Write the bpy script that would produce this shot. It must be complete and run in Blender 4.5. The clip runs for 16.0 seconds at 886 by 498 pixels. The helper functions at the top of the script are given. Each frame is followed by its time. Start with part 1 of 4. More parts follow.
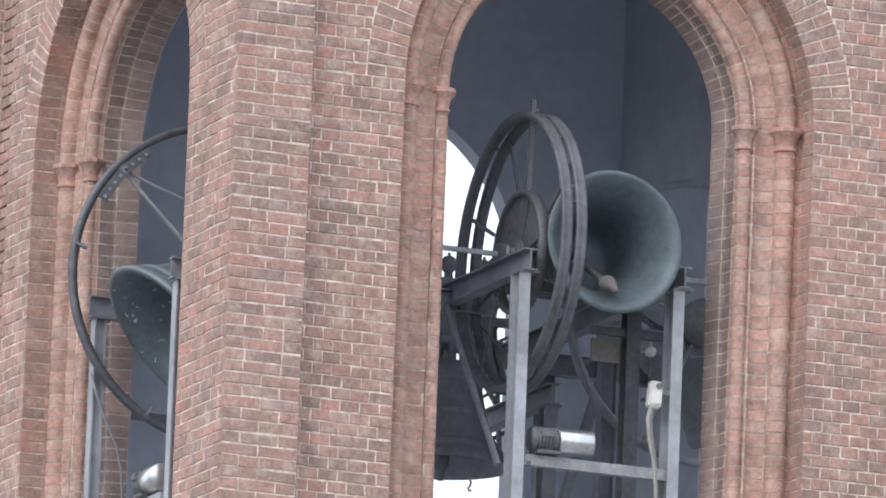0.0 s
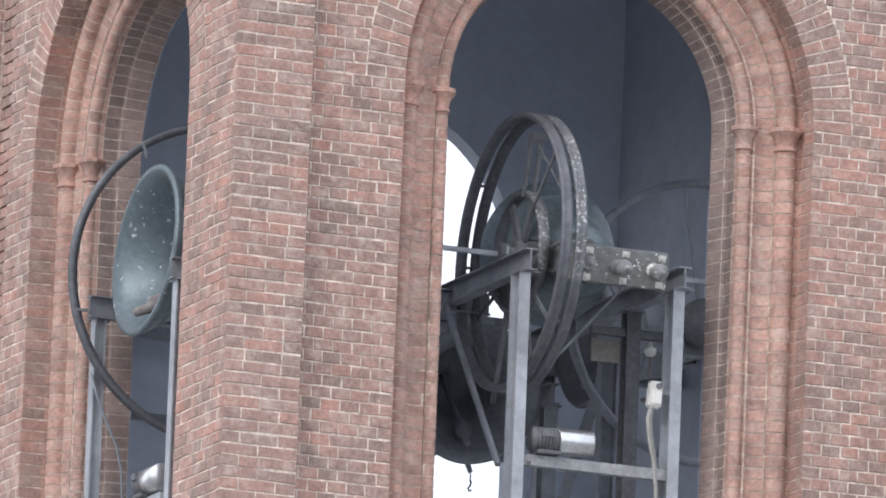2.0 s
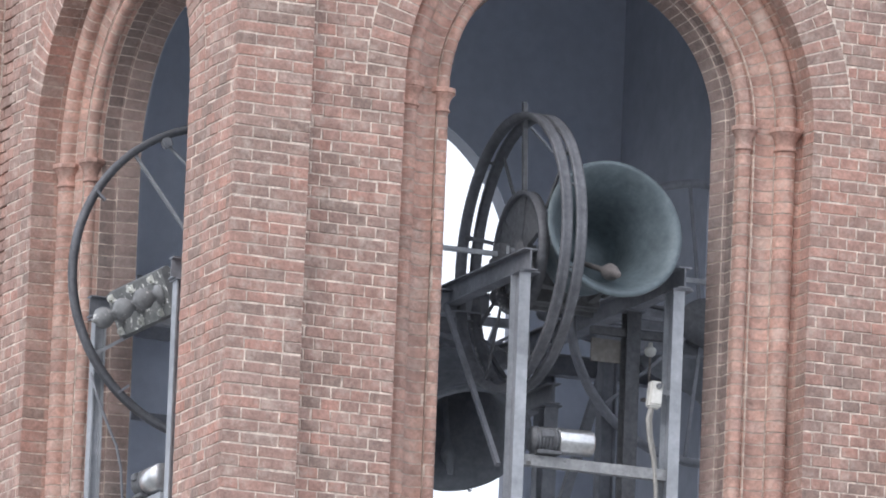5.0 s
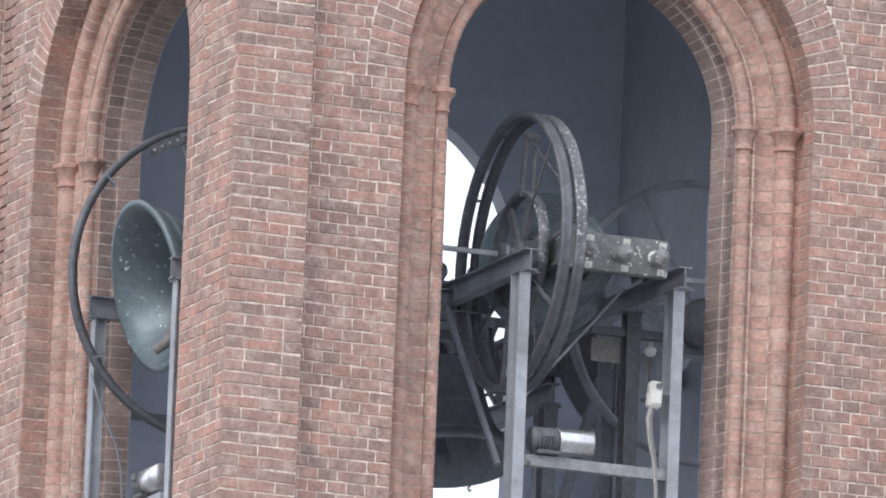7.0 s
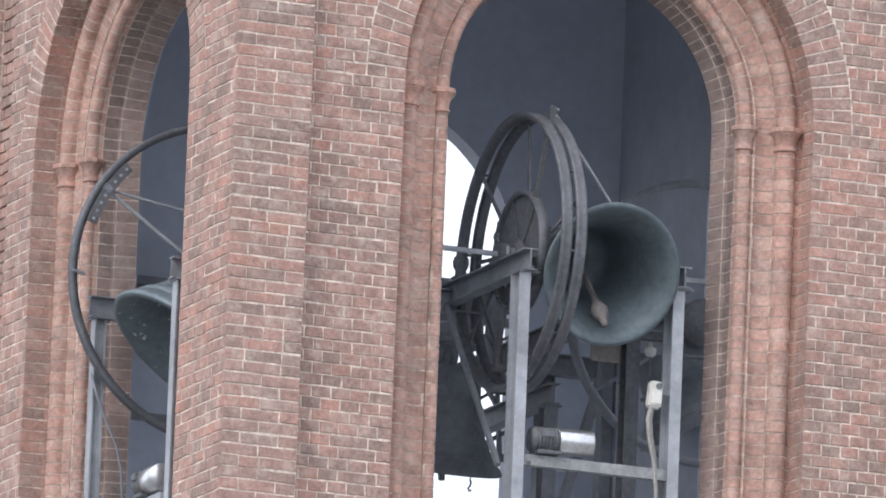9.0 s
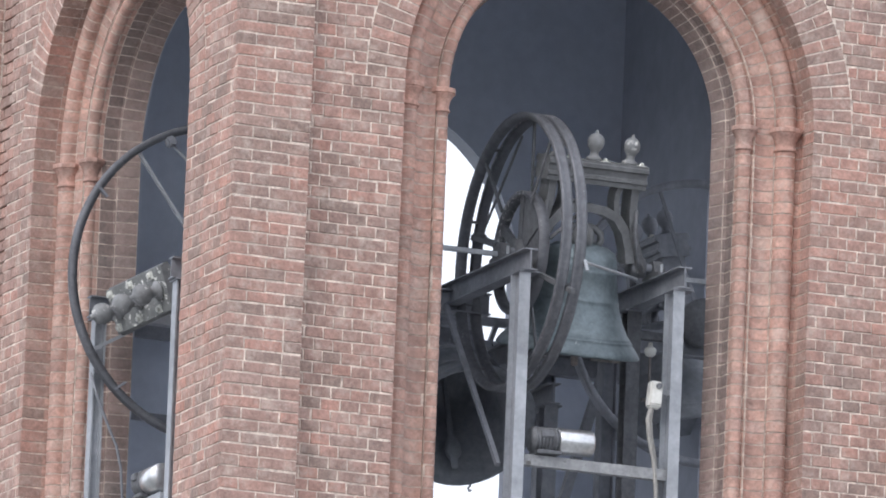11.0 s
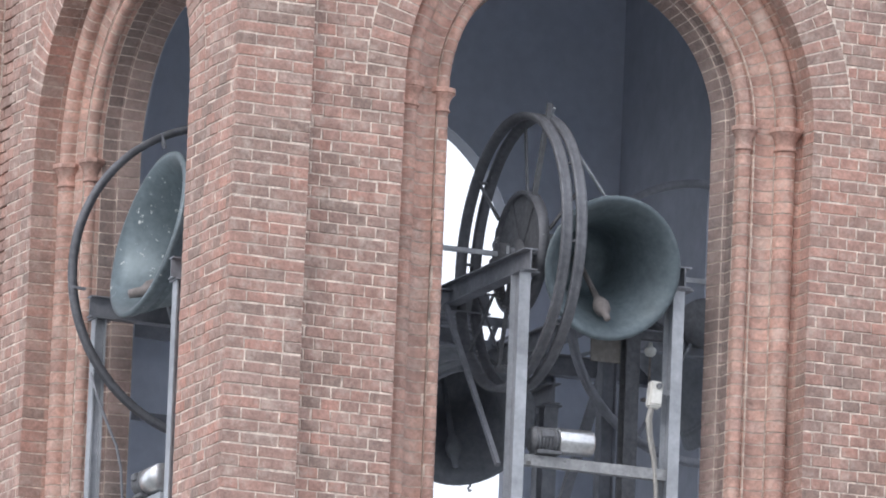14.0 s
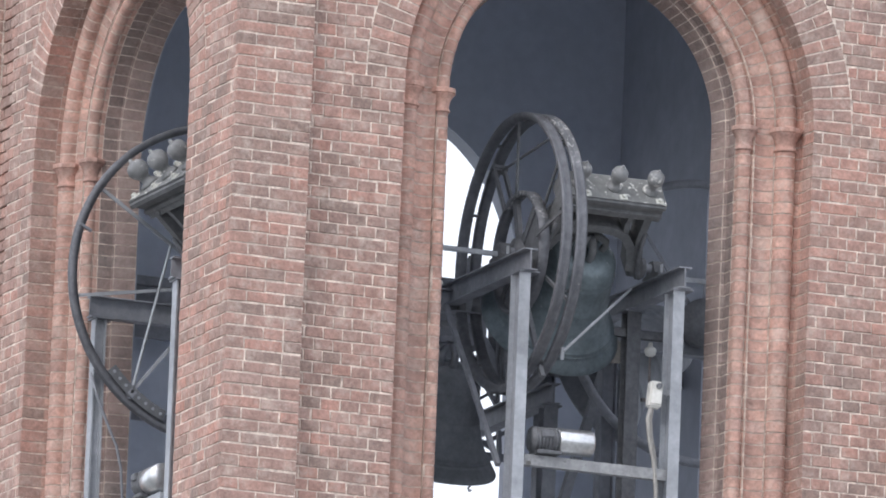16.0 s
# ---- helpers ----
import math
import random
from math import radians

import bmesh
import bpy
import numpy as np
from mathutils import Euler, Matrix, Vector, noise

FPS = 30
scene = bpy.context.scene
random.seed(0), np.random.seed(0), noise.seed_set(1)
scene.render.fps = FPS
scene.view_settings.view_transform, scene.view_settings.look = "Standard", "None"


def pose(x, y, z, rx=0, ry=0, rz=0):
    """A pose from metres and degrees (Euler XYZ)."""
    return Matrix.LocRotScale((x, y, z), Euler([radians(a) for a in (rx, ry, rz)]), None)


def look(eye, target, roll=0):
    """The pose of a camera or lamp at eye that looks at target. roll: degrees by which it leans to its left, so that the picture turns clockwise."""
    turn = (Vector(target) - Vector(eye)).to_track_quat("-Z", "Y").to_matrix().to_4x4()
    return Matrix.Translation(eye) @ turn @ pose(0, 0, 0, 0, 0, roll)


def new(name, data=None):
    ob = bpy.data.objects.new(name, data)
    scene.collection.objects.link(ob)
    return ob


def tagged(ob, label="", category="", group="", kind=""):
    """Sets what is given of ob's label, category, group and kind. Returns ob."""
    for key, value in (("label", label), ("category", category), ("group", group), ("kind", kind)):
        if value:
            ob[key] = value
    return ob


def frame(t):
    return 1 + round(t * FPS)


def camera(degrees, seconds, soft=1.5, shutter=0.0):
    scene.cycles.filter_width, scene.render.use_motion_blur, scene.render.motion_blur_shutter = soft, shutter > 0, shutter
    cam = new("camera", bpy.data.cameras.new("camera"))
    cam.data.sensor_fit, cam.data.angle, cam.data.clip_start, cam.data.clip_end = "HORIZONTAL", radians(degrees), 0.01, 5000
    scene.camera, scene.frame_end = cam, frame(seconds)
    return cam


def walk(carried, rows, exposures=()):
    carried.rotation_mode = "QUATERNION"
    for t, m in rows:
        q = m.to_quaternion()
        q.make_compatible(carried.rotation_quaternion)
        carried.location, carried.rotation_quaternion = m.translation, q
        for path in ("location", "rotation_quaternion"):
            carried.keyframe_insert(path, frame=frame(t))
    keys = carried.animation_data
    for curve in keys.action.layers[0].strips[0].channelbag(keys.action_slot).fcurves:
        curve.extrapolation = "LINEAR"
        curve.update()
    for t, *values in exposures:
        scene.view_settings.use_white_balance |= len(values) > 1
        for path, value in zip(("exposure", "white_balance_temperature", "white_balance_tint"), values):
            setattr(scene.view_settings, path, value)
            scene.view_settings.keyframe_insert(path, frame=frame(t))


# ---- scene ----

# World: x along the south front of the belfry, y into it, z up; z = 0 at the springing of its arches.
cam = camera(3.4747, 16.0, soft=1.85)
VIEW = look((-31.986, -83.669, -19.732), (1.4341, -0.0059, -1.0885), 2.269)
walk(cam, [(0.0, VIEW), (16.0, VIEW)], exposures=[(0.0, 0.19, 6120, 12), (16.0, 0.19, 6120, 12)])

# ---- light ----
GROUND = -21.3
world = bpy.data.worlds.new("overcast_sky")
scene.world = world
world.use_nodes = True
wn = world.node_tree.nodes
sky = wn.new("ShaderNodeTexSky")
sky.sky_type = "NISHITA"
sky.sun_disc = False
sky.sun_elevation, sky.sun_rotation = radians(48), radians(228)
sky.air_density, sky.dust_density, sky.ozone_density = 1.0, 5.0, 1.0
cloud = wn.new("ShaderNodeMixRGB")
cloud.inputs[0].default_value = 0.8
cloud.inputs[2].default_value = (10.0, 10.2, 10.6, 1)
world.node_tree.links.new(sky.outputs[0], cloud.inputs[1])
world.node_tree.links.new(cloud.outputs[0], wn["Background"].inputs[0])
wn["Background"].inputs[1].default_value = 0.13
sun = new("sun", bpy.data.lights.new("sun", "SUN"))
sun.data.energy, sun.data.angle, sun.data.color = 1.2, radians(25), (1.0, 0.96, 0.9)
sun.matrix_basis = look((-56, -38, 58), (0, 0, 0))


# ---- materials ----
def links_of(mat):
    mat.use_nodes = True
    t = mat.node_tree
    return t.nodes, t.links, t.nodes["Principled BSDF"]


def noise_node(n, l, scale, detail=4.0, rough=0.6, coord="Object"):
    tc = n.new("ShaderNodeTexCoord")
    tx = n.new("ShaderNodeTexNoise")
    tx.inputs["Scale"].default_value = scale
    tx.inputs["Detail"].default_value = detail
    tx.inputs["Roughness"].default_value = rough
    l.new(tc.outputs[coord], tx.inputs["Vector"])
    return tx.outputs["Fac"]


def world_noise(n, l, scale, detail=4.0, rough=0.6):
    g = n.new("ShaderNodeNewGeometry")
    tx = n.new("ShaderNodeTexNoise")
    tx.inputs["Scale"].default_value = scale
    tx.inputs["Detail"].default_value = detail
    tx.inputs["Roughness"].default_value = rough
    l.new(g.outputs["Position"], tx.inputs["Vector"])
    return tx.outputs["Fac"]


def ramp(n, l, fac, stops):
    r = n.new("ShaderNodeValToRGB")
    e = r.color_ramp.elements
    while len(e) < len(stops):
        e.new(0.5)
    for el, (pos, col) in zip(e, stops):
        el.position, el.color = pos, (*col, 1)
    l.new(fac, r.inputs[0])
    return r.outputs[0]


def mixed(n, l, fac, a, b, mode="MIX"):
    m = n.new("ShaderNodeMixRGB")
    m.blend_type = mode
    for s, v in ((0, fac), (1, a), (2, b)):
        if isinstance(v, (int, float)):
            m.inputs[s].default_value = v if s == 0 else (v, v, v, 1)
        elif isinstance(v, tuple):
            m.inputs[s].default_value = (*v, 1)
        else:
            l.new(v, m.inputs[s])
    return m.outputs[0]


def bump(n, l, bsdf, height, strength, distance):
    b = n.new("ShaderNodeBump")
    b.inputs["Strength"].default_value = strength
    b.inputs["Distance"].default_value = distance
    l.new(height, b.inputs["Height"])
    l.new(b.outputs[0], bsdf.inputs["Normal"])


def brick_material(name, stops, island=False, soot=0.35, bloom=0.45):
    """Fired clay: each brick its own tone, mottled faces, soot and pale lime bloom over the wall."""
    mat = bpy.data.materials.new(name)
    n, l, b = links_of(mat)
    if island:
        rnd = n.new("ShaderNodeNewGeometry").outputs["Random Per Island"]
    else:
        rnd = n.new("ShaderNodeObjectInfo").outputs["Random"]
    base = ramp(n, l, rnd, stops)
    mott = world_noise(n, l, 42.0, 7.0, 0.72)
    col = mixed(n, l, 0.65, base, ramp(n, l, mott, [(0.3, (0.5, 0.47, 0.46)), (0.7, (1.4, 1.36, 1.36))]), "MULTIPLY")
    mid = world_noise(n, l, 13.0, 5.0, 0.65)
    col = mixed(n, l, 0.5, col, ramp(n, l, mid, [(0.35, (0.68, 0.68, 0.7)), (0.65, (1.25, 1.2, 1.16))]), "MULTIPLY")
    drift = world_noise(n, l, 1.3, 3.0, 0.6)
    col = mixed(n, l, 0.5, col, ramp(n, l, drift, [(0.38, (0.92, 0.94, 0.93)), (0.62, (1.1, 1.0, 0.94))]), "MULTIPLY")
    big = world_noise(n, l, 2.6, 5.0, 0.65)
    col = mixed(n, l, soot, col, ramp(n, l, big, [(0.36, (0.56, 0.54, 0.51)), (0.62, (1.14, 1.11, 1.1))]), "MULTIPLY")
    pale = world_noise(n, l, 8.0, 8.0, 0.75)
    fac = ramp(n, l, pale, [(0.5, (0, 0, 0)), (0.68, (bloom, bloom, bloom))])
    col = mixed(n, l, fac, col, (0.64, 0.54, 0.47))
    l.new(col, b.inputs["Base Color"])
    b.inputs["Roughness"].default_value = 0.92
    b.inputs["Specular IOR Level"].default_value = 0.25
    bump(n, l, b, mott, 0.6, 0.004)
    return mat


WARM = [(0.0, (0.335, 0.258, 0.228)), (0.18, (0.38, 0.279, 0.247)), (0.45, (0.418, 0.291, 0.255)), (0.7, (0.442, 0.3, 0.26)), (0.88, (0.478, 0.295, 0.249)), (1.0, (0.44, 0.34, 0.304))]
TERRA = [(0.0, (0.445, 0.3, 0.258)), (0.3, (0.5, 0.33, 0.28)), (0.65, (0.545, 0.362, 0.305)), (0.85, (0.585, 0.41, 0.348)), (1.0, (0.49, 0.345, 0.302))]
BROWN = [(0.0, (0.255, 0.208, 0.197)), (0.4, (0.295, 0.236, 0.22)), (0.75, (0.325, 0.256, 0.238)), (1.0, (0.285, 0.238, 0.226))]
M_brick = brick_material("brick_clay", WARM, bloom=0.6)
M_brick_joined = brick_material("brick_clay_joined", WARM, island=True, bloom=0.5)
M_terra = brick_material("moulded_terracotta", TERRA, soot=0.38, bloom=0.45)
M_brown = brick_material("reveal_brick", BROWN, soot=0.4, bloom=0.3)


def stone_like(name, dark, light, scale=30.0, rough=0.9, metal=0.0, big=3.0, relief=0.003, spots=None, spot_scale=14.0, spot_at=(0.6, 0.66), uneven=0.4):
    """A surface with two scales of variation and, if asked, blotches of a second colour."""
    mat = bpy.data.materials.new(name)
    n, l, b = links_of(mat)
    fine = noise_node(n, l, scale, 6.0, 0.65)
    col = ramp(n, l, fine, [(0.3, dark), (0.7, light)])
    coarse = noise_node(n, l, big, 4.0, 0.6)
    col = mixed(n, l, 0.5, col, ramp(n, l, coarse, [(0.35, (1 - uneven,) * 3), (0.65, (1 + uneven / 2,) * 3)]), "MULTIPLY")
    if spots:
        sp = noise_node(n, l, spot_scale, 5.0, 0.7)
        fac = ramp(n, l, sp, [(spot_at[0], (0, 0, 0)), (spot_at[1], (1, 1, 1))])
        col = mixed(n, l, fac, col, spots)
        rr = n.new("ShaderNodeMapRange")
        rr.inputs["To Min"].default_value, rr.inputs["To Max"].default_value = rough, 0.95
        l.new(fac, rr.inputs["Value"])
        l.new(rr.outputs[0], b.inputs["Roughness"])
        mm = n.new("ShaderNodeMapRange")
        mm.inputs["To Min"].default_value, mm.inputs["To Max"].default_value = metal, 0.0
        l.new(fac, mm.inputs["Value"])
        l.new(mm.outputs[0], b.inputs["Metallic"])
    else:
        b.inputs["Roughness"].default_value = rough
        b.inputs["Metallic"].default_value = metal
    l.new(col, b.inputs["Base Color"])
    bump(n, l, b, fine, 0.5, relief)
    return mat


M_mortar = stone_like("lime_mortar", (0.42, 0.34, 0.29), (0.95, 0.82, 0.71), 34.0, big=7.0, uneven=0.6)
M_inner = stone_like("grey_blue_limewash", (0.6, 0.645, 0.74), (0.66, 0.705, 0.8), 12.0, uneven=0.08)
# Darker tone for dim walls: their shade is put into the colour.
M_wall_shade = stone_like("wall_with_shade", (0.37, 0.395, 0.455), (0.43, 0.455, 0.52), 9.0, uneven=0.15)
M_ground = stone_like("paving_and_grass", (0.16, 0.165, 0.16), (0.26, 0.26, 0.25), 0.4)
M_bronze = stone_like("weathered_green_bronze", (0.135, 0.17, 0.19), (0.225, 0.27, 0.29), 22.0, 0.5, 0.35, 4.0, 0.001, (0.52, 0.54, 0.52), 26.0, (0.66, 0.7))
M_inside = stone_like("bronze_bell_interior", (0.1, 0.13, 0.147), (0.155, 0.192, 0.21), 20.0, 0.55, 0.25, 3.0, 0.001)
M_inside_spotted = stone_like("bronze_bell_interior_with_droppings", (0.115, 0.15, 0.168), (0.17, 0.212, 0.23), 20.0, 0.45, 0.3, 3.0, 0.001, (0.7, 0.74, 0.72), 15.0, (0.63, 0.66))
M_iron = stone_like("grey_painted_iron", (0.115, 0.12, 0.13), (0.2, 0.205, 0.218), 30.0, 0.65, 0.25, 4.0, 0.001)
M_rim = stone_like("dark_iron_rim", (0.115, 0.12, 0.135), (0.19, 0.195, 0.212), 24.0, 0.6, 0.3, 5.0, 0.001, (0.36, 0.36, 0.36), 20.0, (0.67, 0.71))
M_yoke = stone_like("grey_cast_yoke", (0.135, 0.14, 0.147), (0.21, 0.215, 0.22), 22.0, 0.75, 0.1, 5.0, 0.002, (0.55, 0.55, 0.53), 16.0, (0.67, 0.71))
M_yoke_top = stone_like("grey_yoke_top_with_droppings", (0.16, 0.165, 0.165), (0.25, 0.255, 0.25), 22.0, 0.75, 0.1, 5.0, 0.002, (0.85, 0.85, 0.8), 17.0, (0.57, 0.62))
M_steel = stone_like("galvanised_steel", (0.33, 0.35, 0.38), (0.45, 0.47, 0.5), 18.0, 0.6, 0.25, 3.0, 0.0006)
M_dark = stone_like("dusty_dark_steel", (0.215, 0.225, 0.25), (0.305, 0.315, 0.345), 20.0, 0.65, 0.2, 4.0, 0.001)
M_bar = stone_like("stained_steel_bar", (0.27, 0.275, 0.285), (0.4, 0.405, 0.415), 30.0, 0.7, 0.2, 9.0, 0.0008, (0.14, 0.135, 0.13), 12.0, (0.6, 0.66))
M_floor = stone_like("dusty_concrete_floor", (0.46, 0.465, 0.475), (0.6, 0.605, 0.61), 9.0)
# Greyed copy of the bronze: depth shade and haze are in its colour.
M_shade = stone_like("bronze_with_shade", (0.2, 0.212, 0.235), (0.28, 0.295, 0.32), 22.0, 0.7, 0.2, 4.0, 0.001)
M_alu = stone_like("bright_aluminium", (0.62, 0.63, 0.64), (0.78, 0.79, 0.8), 40.0, 0.28, 0.9, 5.0, 0.0003)
M_white = stone_like("off_white_plastic", (0.68, 0.67, 0.62), (0.8, 0.79, 0.75), 20.0, 0.5)
M_rust = stone_like("rusty_clapper_iron", (0.17, 0.155, 0.15), (0.28, 0.25, 0.24), 26.0, 0.8, 0.2, 6.0)
M_cable = stone_like("grey_cable", (0.3, 0.29, 0.27), (0.45, 0.43, 0.4), 30.0, 0.6)
# Tone of a lit piece of wall, put on a plate.
M_lit_patch = stone_like("lit_patch_tone", (0.24, 0.225, 0.21), (0.34, 0.32, 0.3), 25.0)
M_ball = stone_like("grey_ball_iron", (0.2, 0.205, 0.21), (0.3, 0.305, 0.31), 22.0, 0.75, 0.1, 6.0, 0.002, (0.7, 0.7, 0.67), 13.0, (0.58, 0.64))
M_rim_white = stone_like("iron_rim_with_droppings", (0.13, 0.135, 0.15), (0.22, 0.225, 0.24), 24.0, 0.6, 0.3, 5.0, 0.001, (0.62, 0.62, 0.6), 34.0, (0.555, 0.62))
M_drop = stone_like("bird_droppings", (0.55, 0.56, 0.52), (0.75, 0.75, 0.7), 40.0)


# ---- mesh helpers ----
def part(name, bm, mat, parent=None, label="", m=None, smooth=False):
    me = bpy.data.meshes.new(name)
    bm.normal_update()
    bm.to_mesh(me)
    bm.free()
    for x in (mat if isinstance(mat, (list, tuple)) else [mat]):
        me.materials.append(x)
    if smooth:
        for poly in me.polygons:
            poly.use_smooth = True
    ob = new(name, me)
    if m is not None:
        ob.matrix_basis = m
    if parent is not None:
        ob.parent = parent
    if label:
        tagged(ob, label)
    return ob


def box(bm, c, s, rot=None, bevel=0.0, mat=0):
    r = bmesh.ops.create_cube(bm, size=1.0)
    vs = r["verts"]
    bmesh.ops.scale(bm, vec=s, verts=vs)
    if bevel:
        es = list({e for v in vs for e in v.link_edges})
        out = bmesh.ops.bevel(bm, geom=es, offset=bevel, segments=2, affect="EDGES")
        vs = list({v for f in out["faces"] for v in f.verts} | {v for v in vs if v.is_valid})
    if rot is not None:
        bmesh.ops.rotate(bm, cent=(0, 0, 0), matrix=rot, verts=vs)
    bmesh.ops.translate(bm, vec=c, verts=vs)
    for f in {f for v in vs for f in v.link_faces}:
        f.material_index = mat
    return vs


def rod(bm, a, b, r, seg=12, r2=None):
    a, b = Vector(a), Vector(b)
    out = bmesh.ops.create_cone(bm, cap_ends=True, segments=seg, radius1=r, radius2=r if r2 is None else r2, depth=(b - a).length)
    m = Matrix.Translation((a + b) / 2) @ (b - a).to_track_quat("Z", "Y").to_matrix().to_4x4()
    bmesh.ops.transform(bm, matrix=m, verts=out["verts"])
    return out["verts"]


def bar(bm, a, b, w, h, side=(0, 0, 1)):
    """A flat bar from a to b, w across, h along side."""
    a, b = Vector(a), Vector(b)
    z = (b - a).normalized()
    s = Vector(side)
    s = (s - z * s.dot(z)).normalized()
    t = z.cross(s)
    m = Matrix((t, s, z)).transposed().to_4x4()
    m.translation = (a + b) / 2
    r = bmesh.ops.create_cube(bm, size=1.0)
    bmesh.ops.scale(bm, vec=(w, h, (b - a).length), verts=r["verts"])
    bmesh.ops.transform(bm, matrix=m, verts=r["verts"])


def tube(bm, pts, r, seg=10):
    pts = [Vector(p) for p in pts]
    rings = []
    side = Vector((0.31, 0.92, 0.21))
    for i, p in enumerate(pts):
        d = (pts[min(i + 1, len(pts) - 1)] - pts[max(i - 1, 0)]).normalized()
        u = (side - d * side.dot(d)).normalized()
        v = d.cross(u)
        rings.append([bm.verts.new(p + r * (math.cos(k * math.tau / seg) * u + math.sin(k * math.tau / seg) * v)) for k in range(seg)])
    for a, b in zip(rings, rings[1:]):
        for k in range(seg):
            bm.faces.new((a[k], a[(k + 1) % seg], b[(k + 1) % seg], b[k]))
    bm.faces.new(rings[0][::-1])
    bm.faces.new(rings[-1])


def lathe(bm, prof, seg=48, axis="Z", closed=False, mats=None):
    """Turns (radius, height) points round an axis."""
    rings = []
    for r, h in prof:
        ring = []
        for k in range(seg):
            a = k * math.tau / seg
            c, s = r * math.cos(a), r * math.sin(a)
            ring.append(bm.verts.new({"Z": (c, s, h), "X": (h, c, s), "Y": (s, h, c)}[axis]))
        rings.append(ring)
    pairs = list(zip(rings, rings[1:])) + ([(rings[-1], rings[0])] if closed else [])
    for i, (a, b) in enumerate(pairs):
        for k in range(seg):
            f = bm.faces.new((a[k], a[(k + 1) % seg], b[(k + 1) % seg], b[k]))
            f.smooth = True
            if mats:
                f.material_index = mats[i]


def empty(name, m=None):
    ob = new(name)
    ob.empty_display_size = 0.2
    if m is not None:
        ob.matrix_basis = m
    return ob

# ---- the belfry ----
SIDE = 5.196          # width of the square tower
MID = SIDE / 2
PIL = 0.511           # corner pilasters
SINK = 0.133          # panels lie this far behind the pilasters
HALF = 1.406          # half width of the panel's arched opening
INNER = HALF - 0.466  # half width at the innermost order
WALL = 0.71
TOP, FOOT = 3.2, -4.6
COURSE = 0.075
JOINT = 0.011
SPRING = 0.03


def south(s, depth, z):
    return Vector((s, depth, z))


def west(s, depth, z):
    return Vector((depth, s, z))


def north(s, depth, z):
    return Vector((s, SIDE - depth, z))


def east(s, depth, z):
    return Vector((SIDE - depth, s, z))


def arch_path(mid, r, foot, n=32, zc=SPRING):
    pts = [(mid - r, foot)]
    pts += [(mid - r * math.cos(math.pi * i / n), zc + r * math.sin(math.pi * i / n)) for i in range(n + 1)]
    return pts + [(mid + r, foot)]


def pierced_slab(bm, put, s0, s1, mid, steps, foot, top, zc=SPRING):
    """A wall between s0 and s1 with an arched opening; steps are (half width, depth) from its front to its back."""
    rows = []
    for r, dep in steps:
        rows.append([bm.verts.new(put(s, dep, z)) for s, z in arch_path(mid, r, foot, 32, zc)])
    for a, b in zip(rows, rows[1:]):
        for i in range(len(a) - 1):
            bm.faces.new((a[i], a[i + 1], b[i + 1], b[i]))
    n = len(rows[0])
    rims = []
    for row, (r, dep) in ((rows[0], steps[0]), (rows[-1], steps[-1])):
        q = [bm.verts.new(put(s0, dep, foot))]
        for i in range(1, n - 1):
            f = (i - 1) / (n - 3)
            s, z = (s0, zc + (top - zc) * f * 4) if f < 0.25 else (s1, top - (top - zc) * (f - 0.75) * 4) if f > 0.75 else (s0 + (s1 - s0) * (f - 0.25) * 2, top)
            q.append(bm.verts.new(put(s, dep, z)))
        q.append(bm.verts.new(put(s1, dep, foot)))
        for i in range(n - 1):
            bm.faces.new((row[i], row[i + 1], q[i + 1], q[i]))
        rims.append(q)
    for i in range(n - 1):
        bm.faces.new((rims[0][i], rims[0][i + 1], rims[1][i + 1], rims[1][i]))
    bm.faces.new((rows[0][0], rims[0][0], rims[1][0], *[r[0] for r in rows[:0:-1]]))
    bm.faces.new((rows[0][-1], rims[0][-1], rims[1][-1], *[r[-1] for r in rows[:0:-1]]))
    bmesh.ops.recalc_face_normals(bm, faces=bm.faces)


def arc(cx, cy, r, t0, t1, n):
    return [(cx + r * math.cos(radians(t0 + (t1 - t0) * i / n)), cy - r * math.sin(radians(t0 + (t1 - t0) * i / n))) for i in range(n + 1)]


# Moulded orders of the jambs and arches: (distance inwards from the opening's outer edge, depth behind the panel).
ROLL = [(0.001, 0.153), (0.002, 0.2), (0.03, 0.218)] + arc(0.10, 0.212, 0.063, 195, -12, 12) + [(0.163, 0.233)]
COVE = [(0.173, 0.233), (0.198, 0.249), (0.235, 0.263), (0.268, 0.263), (0.288, 0.252), (0.303, 0.238)]
BEAD = [(0.309, 0.25), (0.317, 0.262)] + arc(0.36, 0.275, 0.043, 170, -38, 10) + [(0.4, 0.327)]
ORDER = ROLL + COVE + BEAD
FILLET = [(0.402, 0.332), (0.404, 0.426), (0.423, 0.432)]
REVEAL = [(0.429, 0.435), (0.435, 0.443), (0.448, 0.5), (0.466, WALL - SINK - 0.006)]
CORE = [(-0.003, 0.004), (-0.003, 0.1)] + [(dx - 0.001, dy + 0.0025) for dx, dy in ORDER + FILLET + REVEAL]
CORE_STEPS = [(HALF + 0.0015 - dx, SINK + dy) for dx, dy in CORE]


def wall_core(name, put):
    bm = bmesh.new()
    pierced_slab(bm, put, PIL - 0.02 if put is south else WALL - 0.001, SIDE - PIL + 0.02 if put is south else SIDE - WALL + 0.001, MID, CORE_STEPS, FOOT + 0.3, TOP)
    return tagged(part(name, bm, M_mortar), "lime mortar core of the arched belfry wall", "wall", kind="structure")


wall_south = wall_core("wall_south", south)
wall_west = wall_core("wall_west", west)

